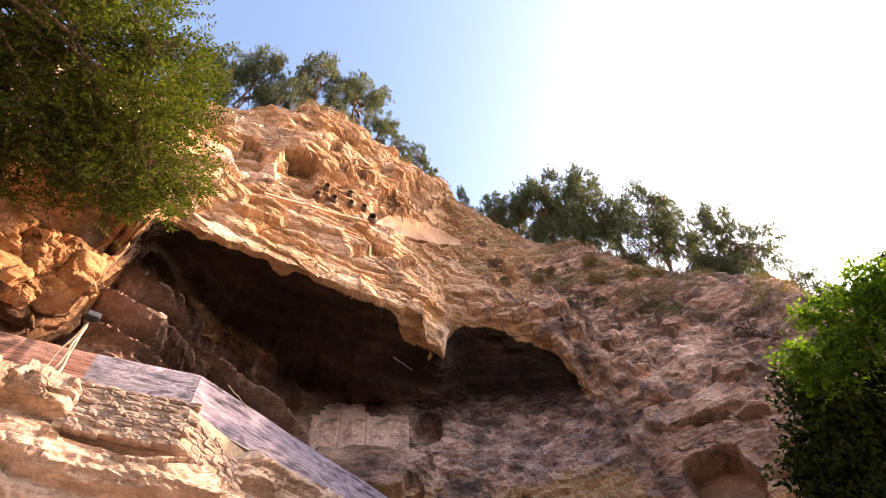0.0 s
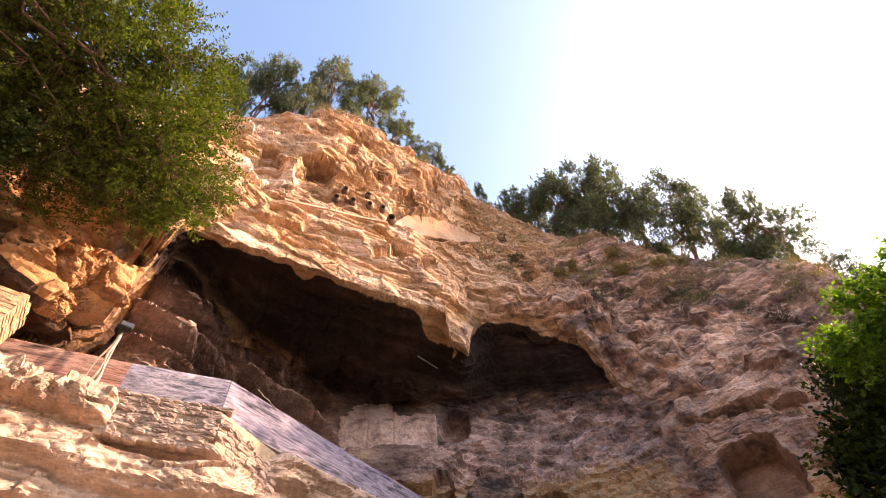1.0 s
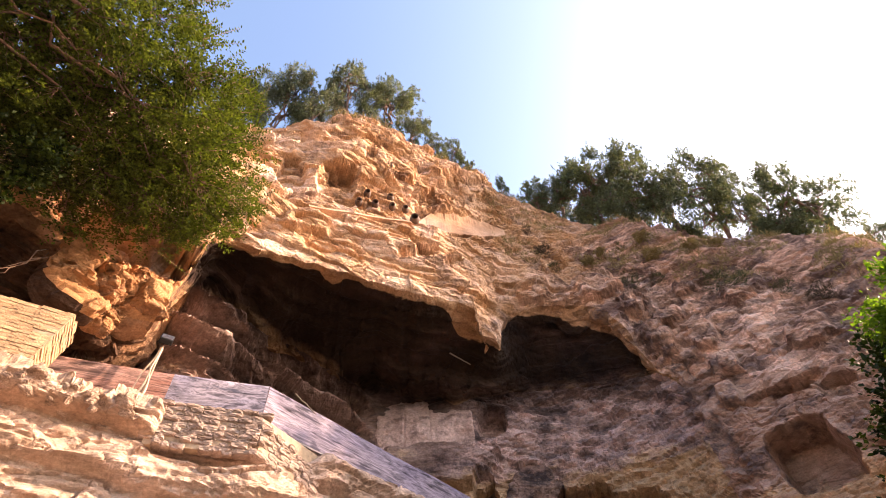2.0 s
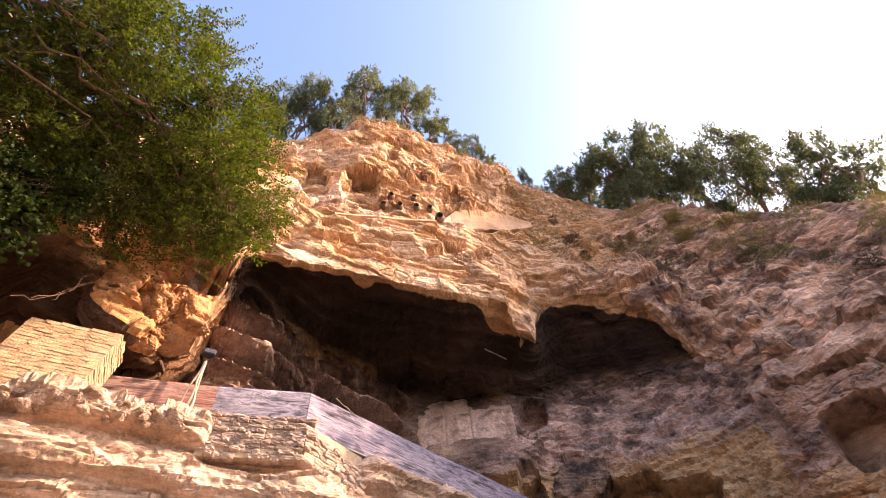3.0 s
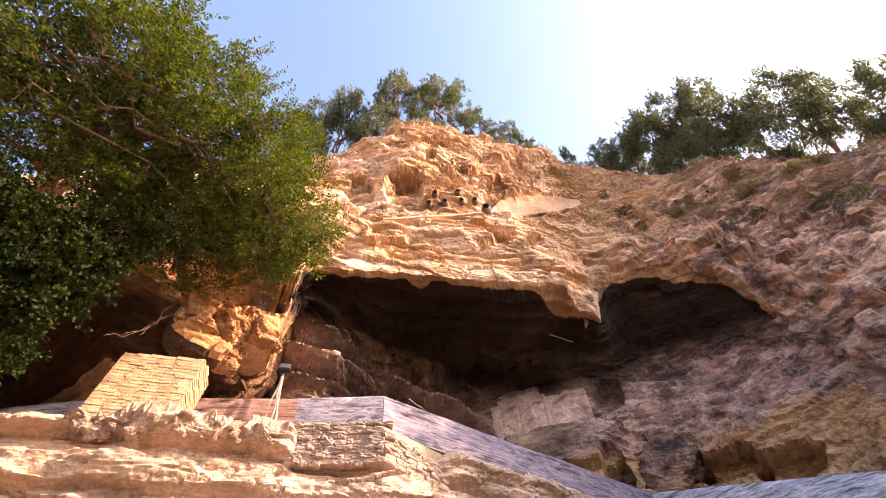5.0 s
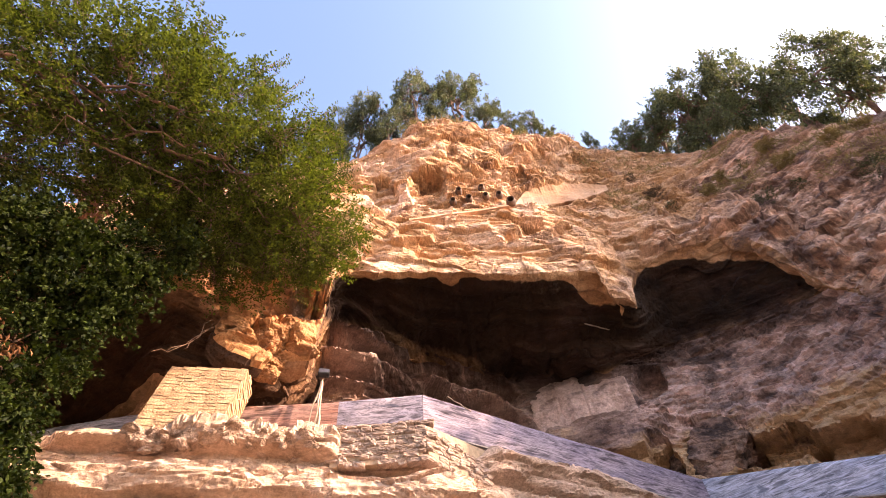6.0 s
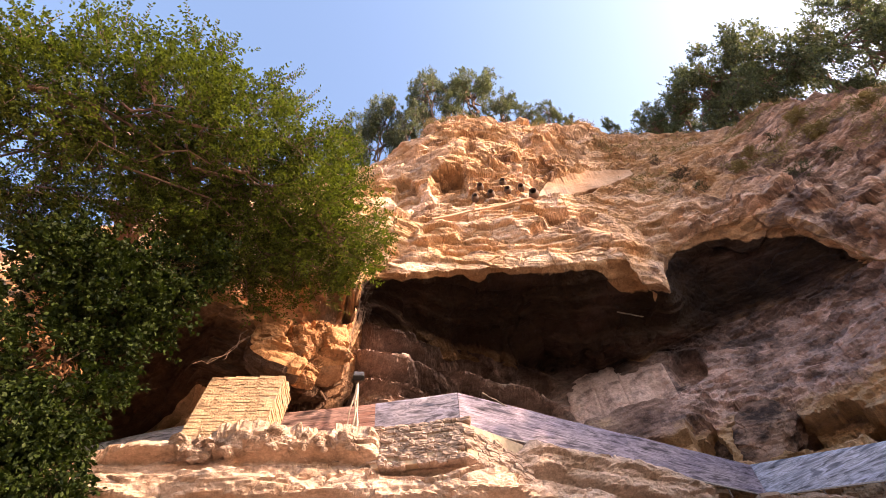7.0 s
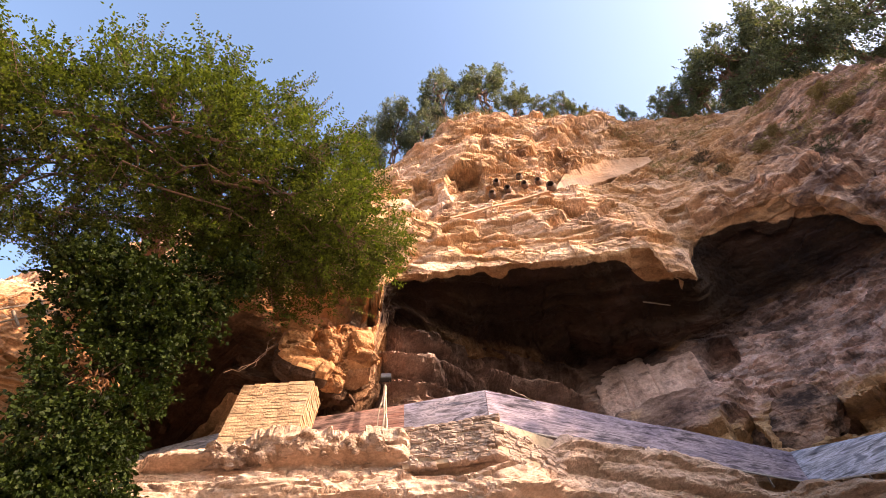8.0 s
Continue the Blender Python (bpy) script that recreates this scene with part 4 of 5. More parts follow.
# azimuth, slope from the eye, size, kind (0 green scrub, 1 dry brown, 2 straw tuft)
SHRUBS = [(27.9, 1.085, 0.62, 1), (37.9, 0.86, 0.85, 0), (47.6, 0.74, 0.75, 0), (49.6, 0.71, 0.6, 0), (53.3, 0.65, 0.55, 0), (55.5, 0.60, 0.6, 1), (28.3, 1.01, 0.5, 0), (41.7, 0.82, 0.5, 0),
          (42.9, 0.91, 0.55, 2), (42.7, 0.98, 0.5, 2), (47.4, 0.87, 0.5, 2), (33.7, 0.98, 0.45, 2), (25.7, 1.21, 0.45, 1), (39.5, 0.99, 0.45, 0), (36.0, 1.0, 0.4, 2), (50.5, 0.84, 0.5, 2)]
greens = [shrub("scrub_bush", 1.0, MAT_SCRUB, 31), shrub("dry_bush", 1.0, MAT_DRY, 32, 0.12), shrub("grass_tuft", 1.0, MAT_STRAW, 33, 0.22, 46)]
for g, l in zip(greens, ("grey-green low scrub bush on the rocky slope", "dry brown bush on the rocky slope", "straw-coloured tuft of dry grass on the slope")):
    tagged(g, l, "bush", "bushes on the slope")
used = set()
for az, tan, size, k in SHRUBS:
    p, n = on_rock(az, tan, start["lip"])
    m = Matrix.Translation(p + Vector((-0.25 * math.sin(radians(az)), -0.25 * math.cos(radians(az)), 0.0))) @ Matrix.Rotation(az, 4, "Z") @ Matrix.Scale(size * 0.85, 4)
    if k not in used:
        greens[k].matrix_basis = m
        used.add(k)
    else:
        copy_thing(greens[k], Matrix.Identity(4)).matrix_basis = m

# ---- dry grass on the slope and along the cliff's edge ----
r = np.random.default_rng(77)
spots = []
for _ in range(5200):
    if r.random() < 0.45:
        row, col = start["ridge"] + int(r.integers(-6, 12)), int(np.searchsorted(AZ, r.uniform(-24, 66)))
    else:
        row, col = int(r.integers(start["step"] + 10, start["ridge"])), int(np.searchsorted(AZ, r.uniform(20, 62)))
    p = CLIFF[row, min(col, cols_n - 1)]
    if perlin(p[None] * 0.35 + 13)[0] > 0.0:
        spots.append(p)
spots = np.array(spots)
n = 9
pos = np.repeat(spots, n, 0) + r.normal(0, 0.12, (len(spots) * n, 3)) * (1, 1, 0.15)
lean = r.normal(0, 0.35, (len(pos), 3)) + (0, 0, 1.0)
gv, gq = leaves_at(pos, lean, 0.34, r, 0.0, 0.10)
tagged(quad_mesh("dry_grass", gv, gq, MAT_STRAW), "straw-coloured dry grass on the slope and cliff edge", "grass", kind="stuff")

# ---- the printed fence panels on the terrace ----
def print_mat(name, tint_a, tint_b, dark, shift):
    """A weathered printed sheet: a picture of bedded rock in streaks along the sheet."""
    m, nt, bsdf = nodes_of(name)
    v = place(nt, (0.40 + 0.5 * shift, 1.0, 4.6 - 2.6 * shift))
    n1 = tex(nt, "Noise", 1.45, 6, v, 0.6, 0.7).outputs["Fac"]
    n2 = tex(nt, "Noise", 4.0, 5, place(nt, (0.5 + 0.4 * shift, 1.0, 3.4 - 1.6 * shift)), 0.6, 0.5).outputs["Fac"]
    n3 = tex(nt, "Noise", 0.9, 3, place(nt, (0.5, 1.0, 1.6))).outputs["Fac"]
    base = ramp(nt, n3, [(0.40, tint_a), (0.60, tint_b)])
    c = mix(nt, 1.0, base, ramp(nt, n1, [(0.36, grey(0.40)), (0.42, grey(0.9)), (0.46, grey(1.6)), (0.49, grey(0.75)), (0.52, grey(1.3)), (0.57, grey(1.75)), (0.63, grey(0.7))]), "MULTIPLY")
    c = mix(nt, 0.55, c, ramp(nt, n2, [(0.38, grey(0.35)), (0.46, grey(1.0)), (0.60, grey(1.35))]), "MULTIPLY")
    spots = ramp(nt, tex(nt, "Noise", 1.5, 5, place(nt, (0.6, 1, 2.2)), 0.6, 0.5).outputs["Fac"], [(0.60, grey(0)), (0.66, grey(0.75))])
    c = mix(nt, spots, c, dark)
    nt.links.new(c, bsdf.inputs["Base Color"])
    bsdf.inputs["Roughness"].default_value = 0.85
    bsdf.inputs["Specular IOR Level"].default_value = 0.08
    bump(nt, bsdf, n2, 0.2, 0.01)
    return m


MAT_PRINT_RED = print_mat("print_red_rock", (0.20, 0.10, 0.078), (0.26, 0.17, 0.15), (0.16, 0.10, 0.09), 0.0)
MAT_PRINT_GREY = print_mat("print_grey_rock", (0.165, 0.15, 0.195), (0.235, 0.205, 0.235), (0.06, 0.065, 0.10), 0.6)
MAT_PRINT_LILAC = print_mat("print_lilac_rock", (0.165, 0.138, 0.180), (0.23, 0.19, 0.22), (0.08, 0.065, 0.09), 0.0)
MAT_PRINT_BLUE = print_mat("print_blue_rock", (0.27, 0.28, 0.36), (0.36, 0.36, 0.43), (0.12, 0.135, 0.19), 0.1)
MAT_RAIL = plain("grey_painted_rail", (0.36, 0.32, 0.30), 0.7, 0.3, 14)
MAT_STEEL = plain("rusty_steel", (0.17, 0.13, 0.11), 0.6, 0.4, 20, 0.4)


def box_bm(sx, sy, sz, bevel=0.0, bm=None, at=(0, 0, 0), rot=None):
    bm = bm or bmesh.new()
    made = bmesh.ops.create_cube(bm, size=1.0)["verts"]
    m = Matrix.Translation(at) @ (rot or Matrix.Identity(4)) @ Matrix.Diagonal((sx, sy, sz, 1))
    bmesh.ops.transform(bm, matrix=m, verts=made)
    if bevel:
        bmesh.ops.bevel(bm, geom=list({e for v in made for e in v.link_edges}), offset=bevel, segments=2, profile=0.6, affect="EDGES")
    return bm


def fence_panel(p, q, height, material, label, seed):
    """A printed sheet on a steel frame, from p to q along its foot."""
    r = np.random.default_rng(seed)
    L = math.hypot(q.x - p.x, q.y - p.y)
    root = new("fence_panel")
    root.matrix_world = Matrix.Translation(p) @ Matrix.Rotation(math.atan2(q.y - p.y, q.x - p.x), 4, "Z")
    rise = q.z - p.z
    nx, nz = max(8, int(L / 0.12)), 10
    x, zz = np.meshgrid(np.linspace(0, L, nx), np.linspace(0, height, nz))
    g = np.stack([x, np.zeros_like(x), zz], -1).reshape(-1, 3)
    wave = 0.03 * perlin(g * (0.9, 1, 1.4) + seed) + 0.012 * perlin(g * (4, 1, 3) + seed)
    front = g + np.stack([np.zeros(len(g)), wave - 0.03, rise * g[:, 0] / L + 0.02 * perlin(g * (0.6, 0, 0.01) + 3.3 * seed) * (g[:, 2] > height * 0.9)], -1)
    fr = front.reshape(nz, nx, 3)
    bk = fr + (0, 0.012, 0)
    sheet = grid_mesh("sheet", np.concatenate([fr, bk[::-1], fr[:1]]), material)
    sheet.parent = root
    for k in range(int(L / 1.6) + 1):
        xx = min(L - 0.03, 0.03 + k * L / max(1, int(L / 1.6)))
        part("post", box_bm(0.045, 0.045, height + 0.35, 0.004, at=(xx, 0.045, height / 2 - 0.2 + rise * xx / L)), MAT_STEEL, root)
    for zr, nm in ((-0.02, "bottom_rail"), (height - 0.06, "top_rail")):
        ang = Matrix.Rotation(-math.atan2(rise, L), 4, "Y")
        part(nm, box_bm(L, 0.05, 0.05, 0.004, at=(L / 2, 0.03 if zr > 0 else 0.0, zr + rise / 2), rot=ang), MAT_STEEL if zr > 0 else MAT_RAIL, root)
    return tagged(root, label, "fence panel", "printed fence panels")


RAIL = 6.75          # foot of the panels above the eye
corner = polar(-15.3, 11.62, RAIL)
a_mid, a_left = polar(-26.5, 11.95, RAIL), polar(-40.5, 12.9, RAIL)
far_r = polar(14.6, 21.1, RAIL)
fence_panel(a_left, a_mid, 1.04, MAT_PRINT_RED, "reddish printed rock-pattern sheet on a steel fence frame", 1)
fence_panel(a_mid, corner, 1.05, MAT_PRINT_GREY, "grey printed rock-pattern sheet on a steel fence frame", 2)
b_mid = corner.lerp(far_r, 0.5)
fence_panel(corner, b_mid, 1.05, MAT_PRINT_LILAC, "lilac-grey printed rock-pattern sheet along the terrace edge", 3)
fence_panel(b_mid, far_r, 1.08, MAT_PRINT_LILAC, "lilac-grey printed rock-pattern sheet along the terrace edge", 4)
c_right = polar(37, 20.5, 4.8)
fence_panel(far_r, c_right, 1.1, MAT_PRINT_BLUE, "bluish printed rock-pattern sheet along the terrace edge", 5)
fence_panel(polar(-57, 16.4, RAIL), polar(-47, 13.7, RAIL), 1.05, MAT_PRINT_BLUE, "bluish printed sheet in the shade behind the masonry pier", 6)

fence_panel(polar(-76, 17.4, 10.2), polar(-68.3, 15.6, 10.5), 0.75, MAT_PRINT_LILAC, "lilac printed sheet along the path beyond the elm", 7)

# ---- the masonry pier ----
MAT_BLOCK = rock("cut_sandstone", (0.54, 0.41, 0.25), (0.43, 0.31, 0.175), (0.30, 0.20, 0.105), varnish=(0.20, 0.14, 0.09), varnish_amount=0.3, bands=0.3, relief=0.8, vary=0.25)
MAT_MORTAR = plain("lime_mortar", (0.38, 0.28, 0.19), 0.95, 0.3, 8)
bl, br = polar(-48.9, 11.75, 6.15), polar(-40.4, 11.1, 6.15)
ux = (br - bl).normalized()
uy = Vector((-ux.y, ux.x, 0))
W, DEPTH, TALL = (br - bl).length, 1.0, 1.82
pier = new("masonry_pier")
pier.matrix_world = Matrix.Translation(bl) @ Matrix(((ux.x, uy.x, 0), (ux.y, uy.y, 0), (0, 0, 1))).to_4x4()
SHEAR = Matrix(((1, 0, 0.15, 0), (0, 1, 0.03, 0), (0, 0, 1, 0), (0, 0, 0, 1)))
core = box_bm(W + 0.024, DEPTH + 0.02, TALL - 0.16, 0, at=(W / 2, DEPTH / 2, TALL / 2 - 0.08))
core.transform(SHEAR)
part("core", core, MAT_MORTAR, pier)


def block_mesh(name, sx, sy, sz, seed, bev=0.0025):
    r = np.random.default_rng(seed)
    bm = box_bm(sx, sy, sz, bev)
    for v in bm.verts:
        v.co += Vector(r.normal(0, 0.004, 3))
    me = bpy.data.meshes.new(name)
    bm.to_mesh(me)
    bm.free()
    return me


r = np.random.default_rng(12)
COURSES = 21
ch = TALL / COURSES
for k in range(COURSES):
    for side in (0, 1):
        span = W if side == 0 else DEPTH
        x = 0.0
        while x < span - 0.02:
            wdt = min(r.uniform(0.22, 0.48), span - x)
            if span - x - wdt < 0.14:
                wdt = span - x
            if k == COURSES - 1 and r.random() < 0.4:      # the top course is partly fallen
                x += wdt
                continue
            me = block_mesh("block", wdt - 0.002, 0.16, ch - 0.002, int(r.integers(1e6)))
            me.materials.append(MAT_BLOCK)
            ob = new("block", me)
            ob.parent = pier
            jut = r.normal(0, 0.007)
            if side == 0:
                loc = Matrix.Translation((x + wdt / 2, 0.06 + jut, (k + 0.5) * ch))
            else:
                loc = Matrix.Translation((W - 0.06 + jut, x + wdt / 2, (k + 0.5) * ch)) @ Matrix.Rotation(math.pi / 2, 4, "Z")
            ob.matrix_local = SHEAR @ loc
            x += wdt
tagged(pier, "leaning pier of cut yellow sandstone blocks under the overhang", "masonry pier")


# ---- loose stones ----
def broken_stone(seed, n=15, flat=0.8, bevel=0.05):
    """A stone with freshly broken, flat faces."""
    r = np.random.default_rng(seed)
    bm = bmesh.new()
    for _ in range(n):
        d = r.normal(size=3)
        d /= np.abs(d).max() * 0.5 + np.linalg.norm(d) * 0.5
        bm.verts.new(d * (1.0, 0.9, flat) * r.uniform(0.8, 1.0))
    got = bmesh.ops.convex_hull(bm, input=bm.verts[:])
    bmesh.ops.delete(bm, geom=[g for g in got["geom_interior"] if isinstance(g, bmesh.types.BMVert)], context="VERTS")
    bmesh.ops.dissolve_limit(bm, angle_limit=0.25, verts=bm.verts[:], edges=bm.edges[:])
    bmesh.ops.bevel(bm, geom=bm.edges[:], offset=bevel, segments=1, affect="EDGES")
    me = bpy.data.meshes.new("stone")
    bm.to_mesh(me)
    bm.free()
    return me


STONES = [broken_stone(s, 15, f) for s, f in ((1, 0.7), (2, 0.55), (3, 0.8), (4, 0.6), (5, 0.7), (6, 0.5))]
def fractured_block(seed):
    """A large block with broken faces, rough and flaked all over."""
    me = broken_stone(seed, 16, 0.95, 0.03)
    bm = bmesh.new()
    bm.from_mesh(me)
    bmesh.ops.triangulate(bm, faces=bm.faces[:])
    for _ in range(7):
        edges = [e for e in bm.edges if e.calc_length() > 0.09]
        if not edges:
            break
        bmesh.ops.subdivide_edges(bm, edges=edges, cuts=1)
        bmesh.ops.triangulate(bm, faces=[f for f in bm.faces if len(f.verts) > 3])
    bm.normal_update()
    co = np.array([v.co for v in bm.verts])
    nr = np.array([v.normal for v in bm.verts])
    own, crack = facets(co * (1.6, 1.6, 2.6) + 0.4 * perlin(co * 1.3 + seed)[:, None] + seed * 3.1, 0.9)
    go = 0.20 * own - 0.06 * crack + 0.16 * fbm(co * 1.6 + seed, 5) + 0.10 * layers(co[:, 2] + 0.2 * perlin(co + seed), 0.13, seed)
    for v, c in zip(bm.verts, co + nr * go[:, None]):
        v.co = c
    bm.to_mesh(me)
    bm.free()
    return me


OUTCROPS = [(-37.4, 11.3, 9.15, 0.62, 11), (-32.8, 11.6, 9.3, 0.64, 12), (-36.8, 11.7, 8.45, 0.46, 13), (-35.0, 11.4, 9.85, 0.42, 16)]
for az, d, h, size, seed in OUTCROPS:
    me = fractured_block(seed)
    me.materials.append(MAT_CLIFF)
    ob = new("rock_outcrop", me)
    ob.matrix_world = Matrix.Translation(polar(az, d, h)) @ Matrix.Rotation(seed * 1.3, 4, "Z") @ Matrix.Scale(size, 4)
    tagged(ob, "sharp-edged sunlit sandstone block jutting from the overhang", "rock", "rocks on the overhang")
for me in STONES:
    me.materials.append(MAT_BANK)
r = np.random.default_rng(21)
for i in range(130):
    az = r.uniform(-49, -27)
    p = polar(az, np.interp(az, [-49, -40, -27], [11.6, 10.9, 11.2]) + r.uniform(-0.2, 0.4), np.interp(az, [-49, -41, -27], [5.95, 6.15, 6.25]) + r.uniform(-0.32, 0.10))
    ob = new("boulder", STONES[i % 6])
    s = r.uniform(0.07, 0.16) if i % 5 else r.uniform(0.18, 0.30)
    ob.matrix_world = Matrix.Translation(p) @ Euler(r.uniform(-0.5, 0.5, 3).tolist()).to_matrix().to_4x4() @ Matrix.Rotation(r.uniform(0, 6.28), 4, "Z") @ Matrix.Scale(s, 4)
    tagged(ob, "pale broken sandstone lump on the edge of the bank", "boulder", "boulders on the bank")

def squared_stone(seed):
    """A roughly squared wall stone, one unit across."""
    r = np.random.default_rng(seed)
    bm = bmesh.new()
    bmesh.ops.create_cube(bm, size=1.0)
    bmesh.ops.subdivide_edges(bm, edges=bm.edges[:], cuts=2, use_grid_fill=True)
    for v in bm.verts:
        c = v.co.copy()
        v.co = c * (1.0 - 0.16 * max(0.0, c.length - 0.62) / 0.25) + Vector(r.normal(0, 0.035, 3))
    me = bpy.data.meshes.new("stone")
    bm.to_mesh(me)
    bm.free()
    return me


SQUARED = [squared_stone(k) for k in range(8)]

# ---- the dry-stone wall under the fence ----
MAT_DRYSTONE = rock("wall_stone", (0.53, 0.45, 0.36), (0.42, 0.34, 0.255), (0.29, 0.22, 0.155), varnish=(0.20, 0.15, 0.11), varnish_amount=0.3, bands=0.2, relief=0.6, vary=0.3)
for me in SQUARED:
    me.materials.append(MAT_DRYSTONE)
dry = new("dry_stone_wall")
w0, w1 = polar(-27.0, 11.42, 5.6), polar(-8.0, 12.75, 5.6)
wc = polar(-15.3, 11.14, 5.6)
segs = [(w0, wc, 1.0, 1.0), (wc, w1, 0.8, 0.5)]
k = 0
for p, q, h0, h1 in segs:
    L = (q - p).length
    d = (q - p).normalized()
    ang = math.atan2(d.y, d.x)
    zz = 0.0
    row = 0
    while zz < 1.12:
        hgt = r.uniform(0.085, 0.15)
        x = r.uniform(-0.1, 0.0)
        while x < L:
            w = r.uniform(0.13, 0.36)
            if zz + hgt * 0.5 < 1.12 * (h0 + (h1 - h0) * x / L) and (zz > 0.15 or r.random() < 0.8):
                ob = new("stone", SQUARED[int(r.integers(8))])
                ob.parent = dry
                ob.matrix_world = Matrix.Translation(p + d * (x + w / 2) + Vector((0, 0, zz + hgt / 2))) @ Matrix.Rotation(ang, 4, "Z") @ Euler((r.normal(0, 0.10), r.normal(0, 0.11), 0)).to_matrix().to_4x4() @ Matrix.Diagonal((w * 1.06, 0.30, hgt * r.uniform(0.9, 1.12), 1)) @ Matrix.Translation((0, r.normal(0, 0.09), 0))
            x += w
        zz += hgt
    bm = box_bm(L - 0.1, 0.26, 0.95, 0.02, at=(L / 2, 0.045, 0.5))
    ob = part("packing", bm, MAT_MORTAR, dry)
    ob.matrix_world = Matrix.Translation(p) @ Matrix.Rotation(ang, 4, "Z")
tagged(dry, "dry-stone wall of small rough blocks under the fence panels", "stone wall")

# ---- the flood lamp on its stick ----
MAT_BLACK = plain("black_plastic", (0.010, 0.010, 0.012), 0.7, 0.3, 20)
MAT_CLOTH = plain("faded_cloth", (0.52, 0.40, 0.30), 0.95, 0.3, 12)
MAT_WOOD = plain("grey_wood", (0.33, 0.26, 0.19), 0.85, 0.35, 10, stretch=(1, 1, 0.2))
MAT_GLASS = plain("lamp_glass", (0.05, 0.05, 0.06), 0.35, 0.1, 5)
lamp = new("flood_lamp")
lamp.location = polar(-29.0, 11.75, 6.55)
v, q = tubes([([(0, 0, 0), (0.02, 0, 0.7), (-0.02, 0.02, 1.45), (-0.03, 0.02, 1.85)], [0.035, 0.032, 0.028, 0.025])], 8)
quad_mesh("post", v, q, MAT_WOOD, smooth=True).parent = lamp
head = box_bm(0.32, 0.17, 0.25, 0.035, at=(0, 0, 0))
face_rot = Matrix.Rotation(radians(-25), 4, "X")
head_ob = part("housing", head, MAT_BLACK, lamp)
head_ob.matrix_local = Matrix.Translation((0.0, -0.03, 2.02)) @ Matrix.Rotation(radians(28), 4, "Z") @ face_rot
part("glass", box_bm(0.27, 0.012, 0.20, 0.004, at=(0, -0.088, 0)), MAT_GLASS, head_ob)
v, q = tubes([([(-0.03, 0.02, 1.80), (-0.12, 0.0, 1.86), (-0.13, -0.02, 2.02)], [0.012] * 3), ([(-0.03, 0.02, 1.80), (0.10, 0.0, 1.86), (0.12, -0.02, 2.02)], [0.012] * 3)], 6)
quad_mesh("bracket", v, q, MAT_STEEL, smooth=True).parent = lamp
for k, sway in enumerate((-0.22, 0.16, 0.05)):
    t = np.linspace(0, 1, 12)
    pts = np.stack([-0.02 + sway * t ** 1.3 + 0.03 * np.sin(9 * t + k), -0.06 - 0.10 * t, 1.72 - 1.55 * t], -1)
    v, q = tubes([(pts, np.full(12, 0.026) * (1 + 0.4 * np.sin(7 * t + k)))], 6)
    quad_mesh("strap", v, q, MAT_CLOTH, smooth=True).parent = lamp
tagged(lamp, "black flood lamp on a wooden stick tied with faded cloth straps", "flood lamp")

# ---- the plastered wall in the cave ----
# one coat darkens the upper plaster for smoke stain and cave shade
MAT_PLASTER = rock("smoke_shade_plaster", (0.76, 0.62, 0.53), (0.62, 0.485, 0.40), (0.40, 0.295, 0.235), varnish=(0.14, 0.10, 0.085), varnish_amount=0.45, bands=0.1, soot_shade=0.9, relief=0.8)
p0, p1 = polar(-1.0, 19.7, 10.4), polar(11.6, 19.7, 10.4)
ang = math.atan2(p1.y - p0.y, p1.x - p0.x)
wall = new("plaster_wall")
wall.matrix_world = Matrix.Translation(p0) @ Matrix.Rotation(ang, 4, "Z")
x = 0.0
for w, h in ((1.25, 2.75), (1.15, 2.8), (1.95, 2.7)):
    nx, nz = int(w / 0.04), 70
    gx, gz = np.meshgrid(np.linspace(0, w, nx), np.linspace(0, h, nz))
    g = np.stack([gx, gx * 0, gz], -1).reshape(-1, 3)
    wp = g + (x, 0, 0)
    n1 = perlin(wp * 0.8 + 7) * 0.30 + perlin(wp * 3 + 2) * 0.10 + fbm(wp * 9, 3) * 0.035
    n1 += 0.06 * np.exp(-(np.minimum(g[:, 0], w - g[:, 0]) / 0.05) ** 2) + 0.5 * (g[:, 2] / h) ** 3
    ragged = (0.5 * perlin(wp * (0.9, 0, 0.0) + 5) + 0.2 * perlin(wp * (4, 0, 0))) * (g[:, 2] / h) ** 2 - (0.25 + 0.4 * perlin(wp * (1.2, 0, 0) + 25)) * (1 - g[:, 2] / h) ** 2
    side = 0.0 if x > 0 else (0.35 * perlin(g * (0, 0, 1.1) + 3) + 0.12 * perlin(g * (0, 0, 4.3))) * np.clip(1 - g[:, 0] / 0.5, 0, 1)
    f = (g + np.stack([n1 * 0 + side, n1, ragged], -1)).reshape(nz, nx, 3)
    loop = np.concatenate([f, (f + (0, 0.5, 0))[::-1], f[:1]])
    hv = np.concatenate([gz, gz[::-1], gz[:1]]) / h
    ob = grid_mesh("slab", loop, MAT_PLASTER, np.stack([hv * 0.85 - 0.22, hv * 0 + 2], -1))
    ob.parent = wall
    ob.location = (x, 0, 0)
    x += w
tagged(wall, "remains of a plaster wall inside the cave, its top darkened for smoke and shade", "plaster wall")

# a dark weathered boulder in front of the cave
MAT_LUMP = rock("dark_patina_rock", (0.44, 0.33, 0.25), (0.29, 0.20, 0.15), (0.14, 0.09, 0.07), varnish=(0.04, 0.032, 0.03), varnish_amount=0.6, bands=0.4)
bm = bmesh.new()
bmesh.ops.create_icosphere(bm, subdivisions=6, radius=1.0)
co = np.array([v.co for v in bm.verts])
knob = facets(co * (1.1, 1.1, 1.5) + 0.3 * perlin(co * 1.5)[:, None] + 5)[0]
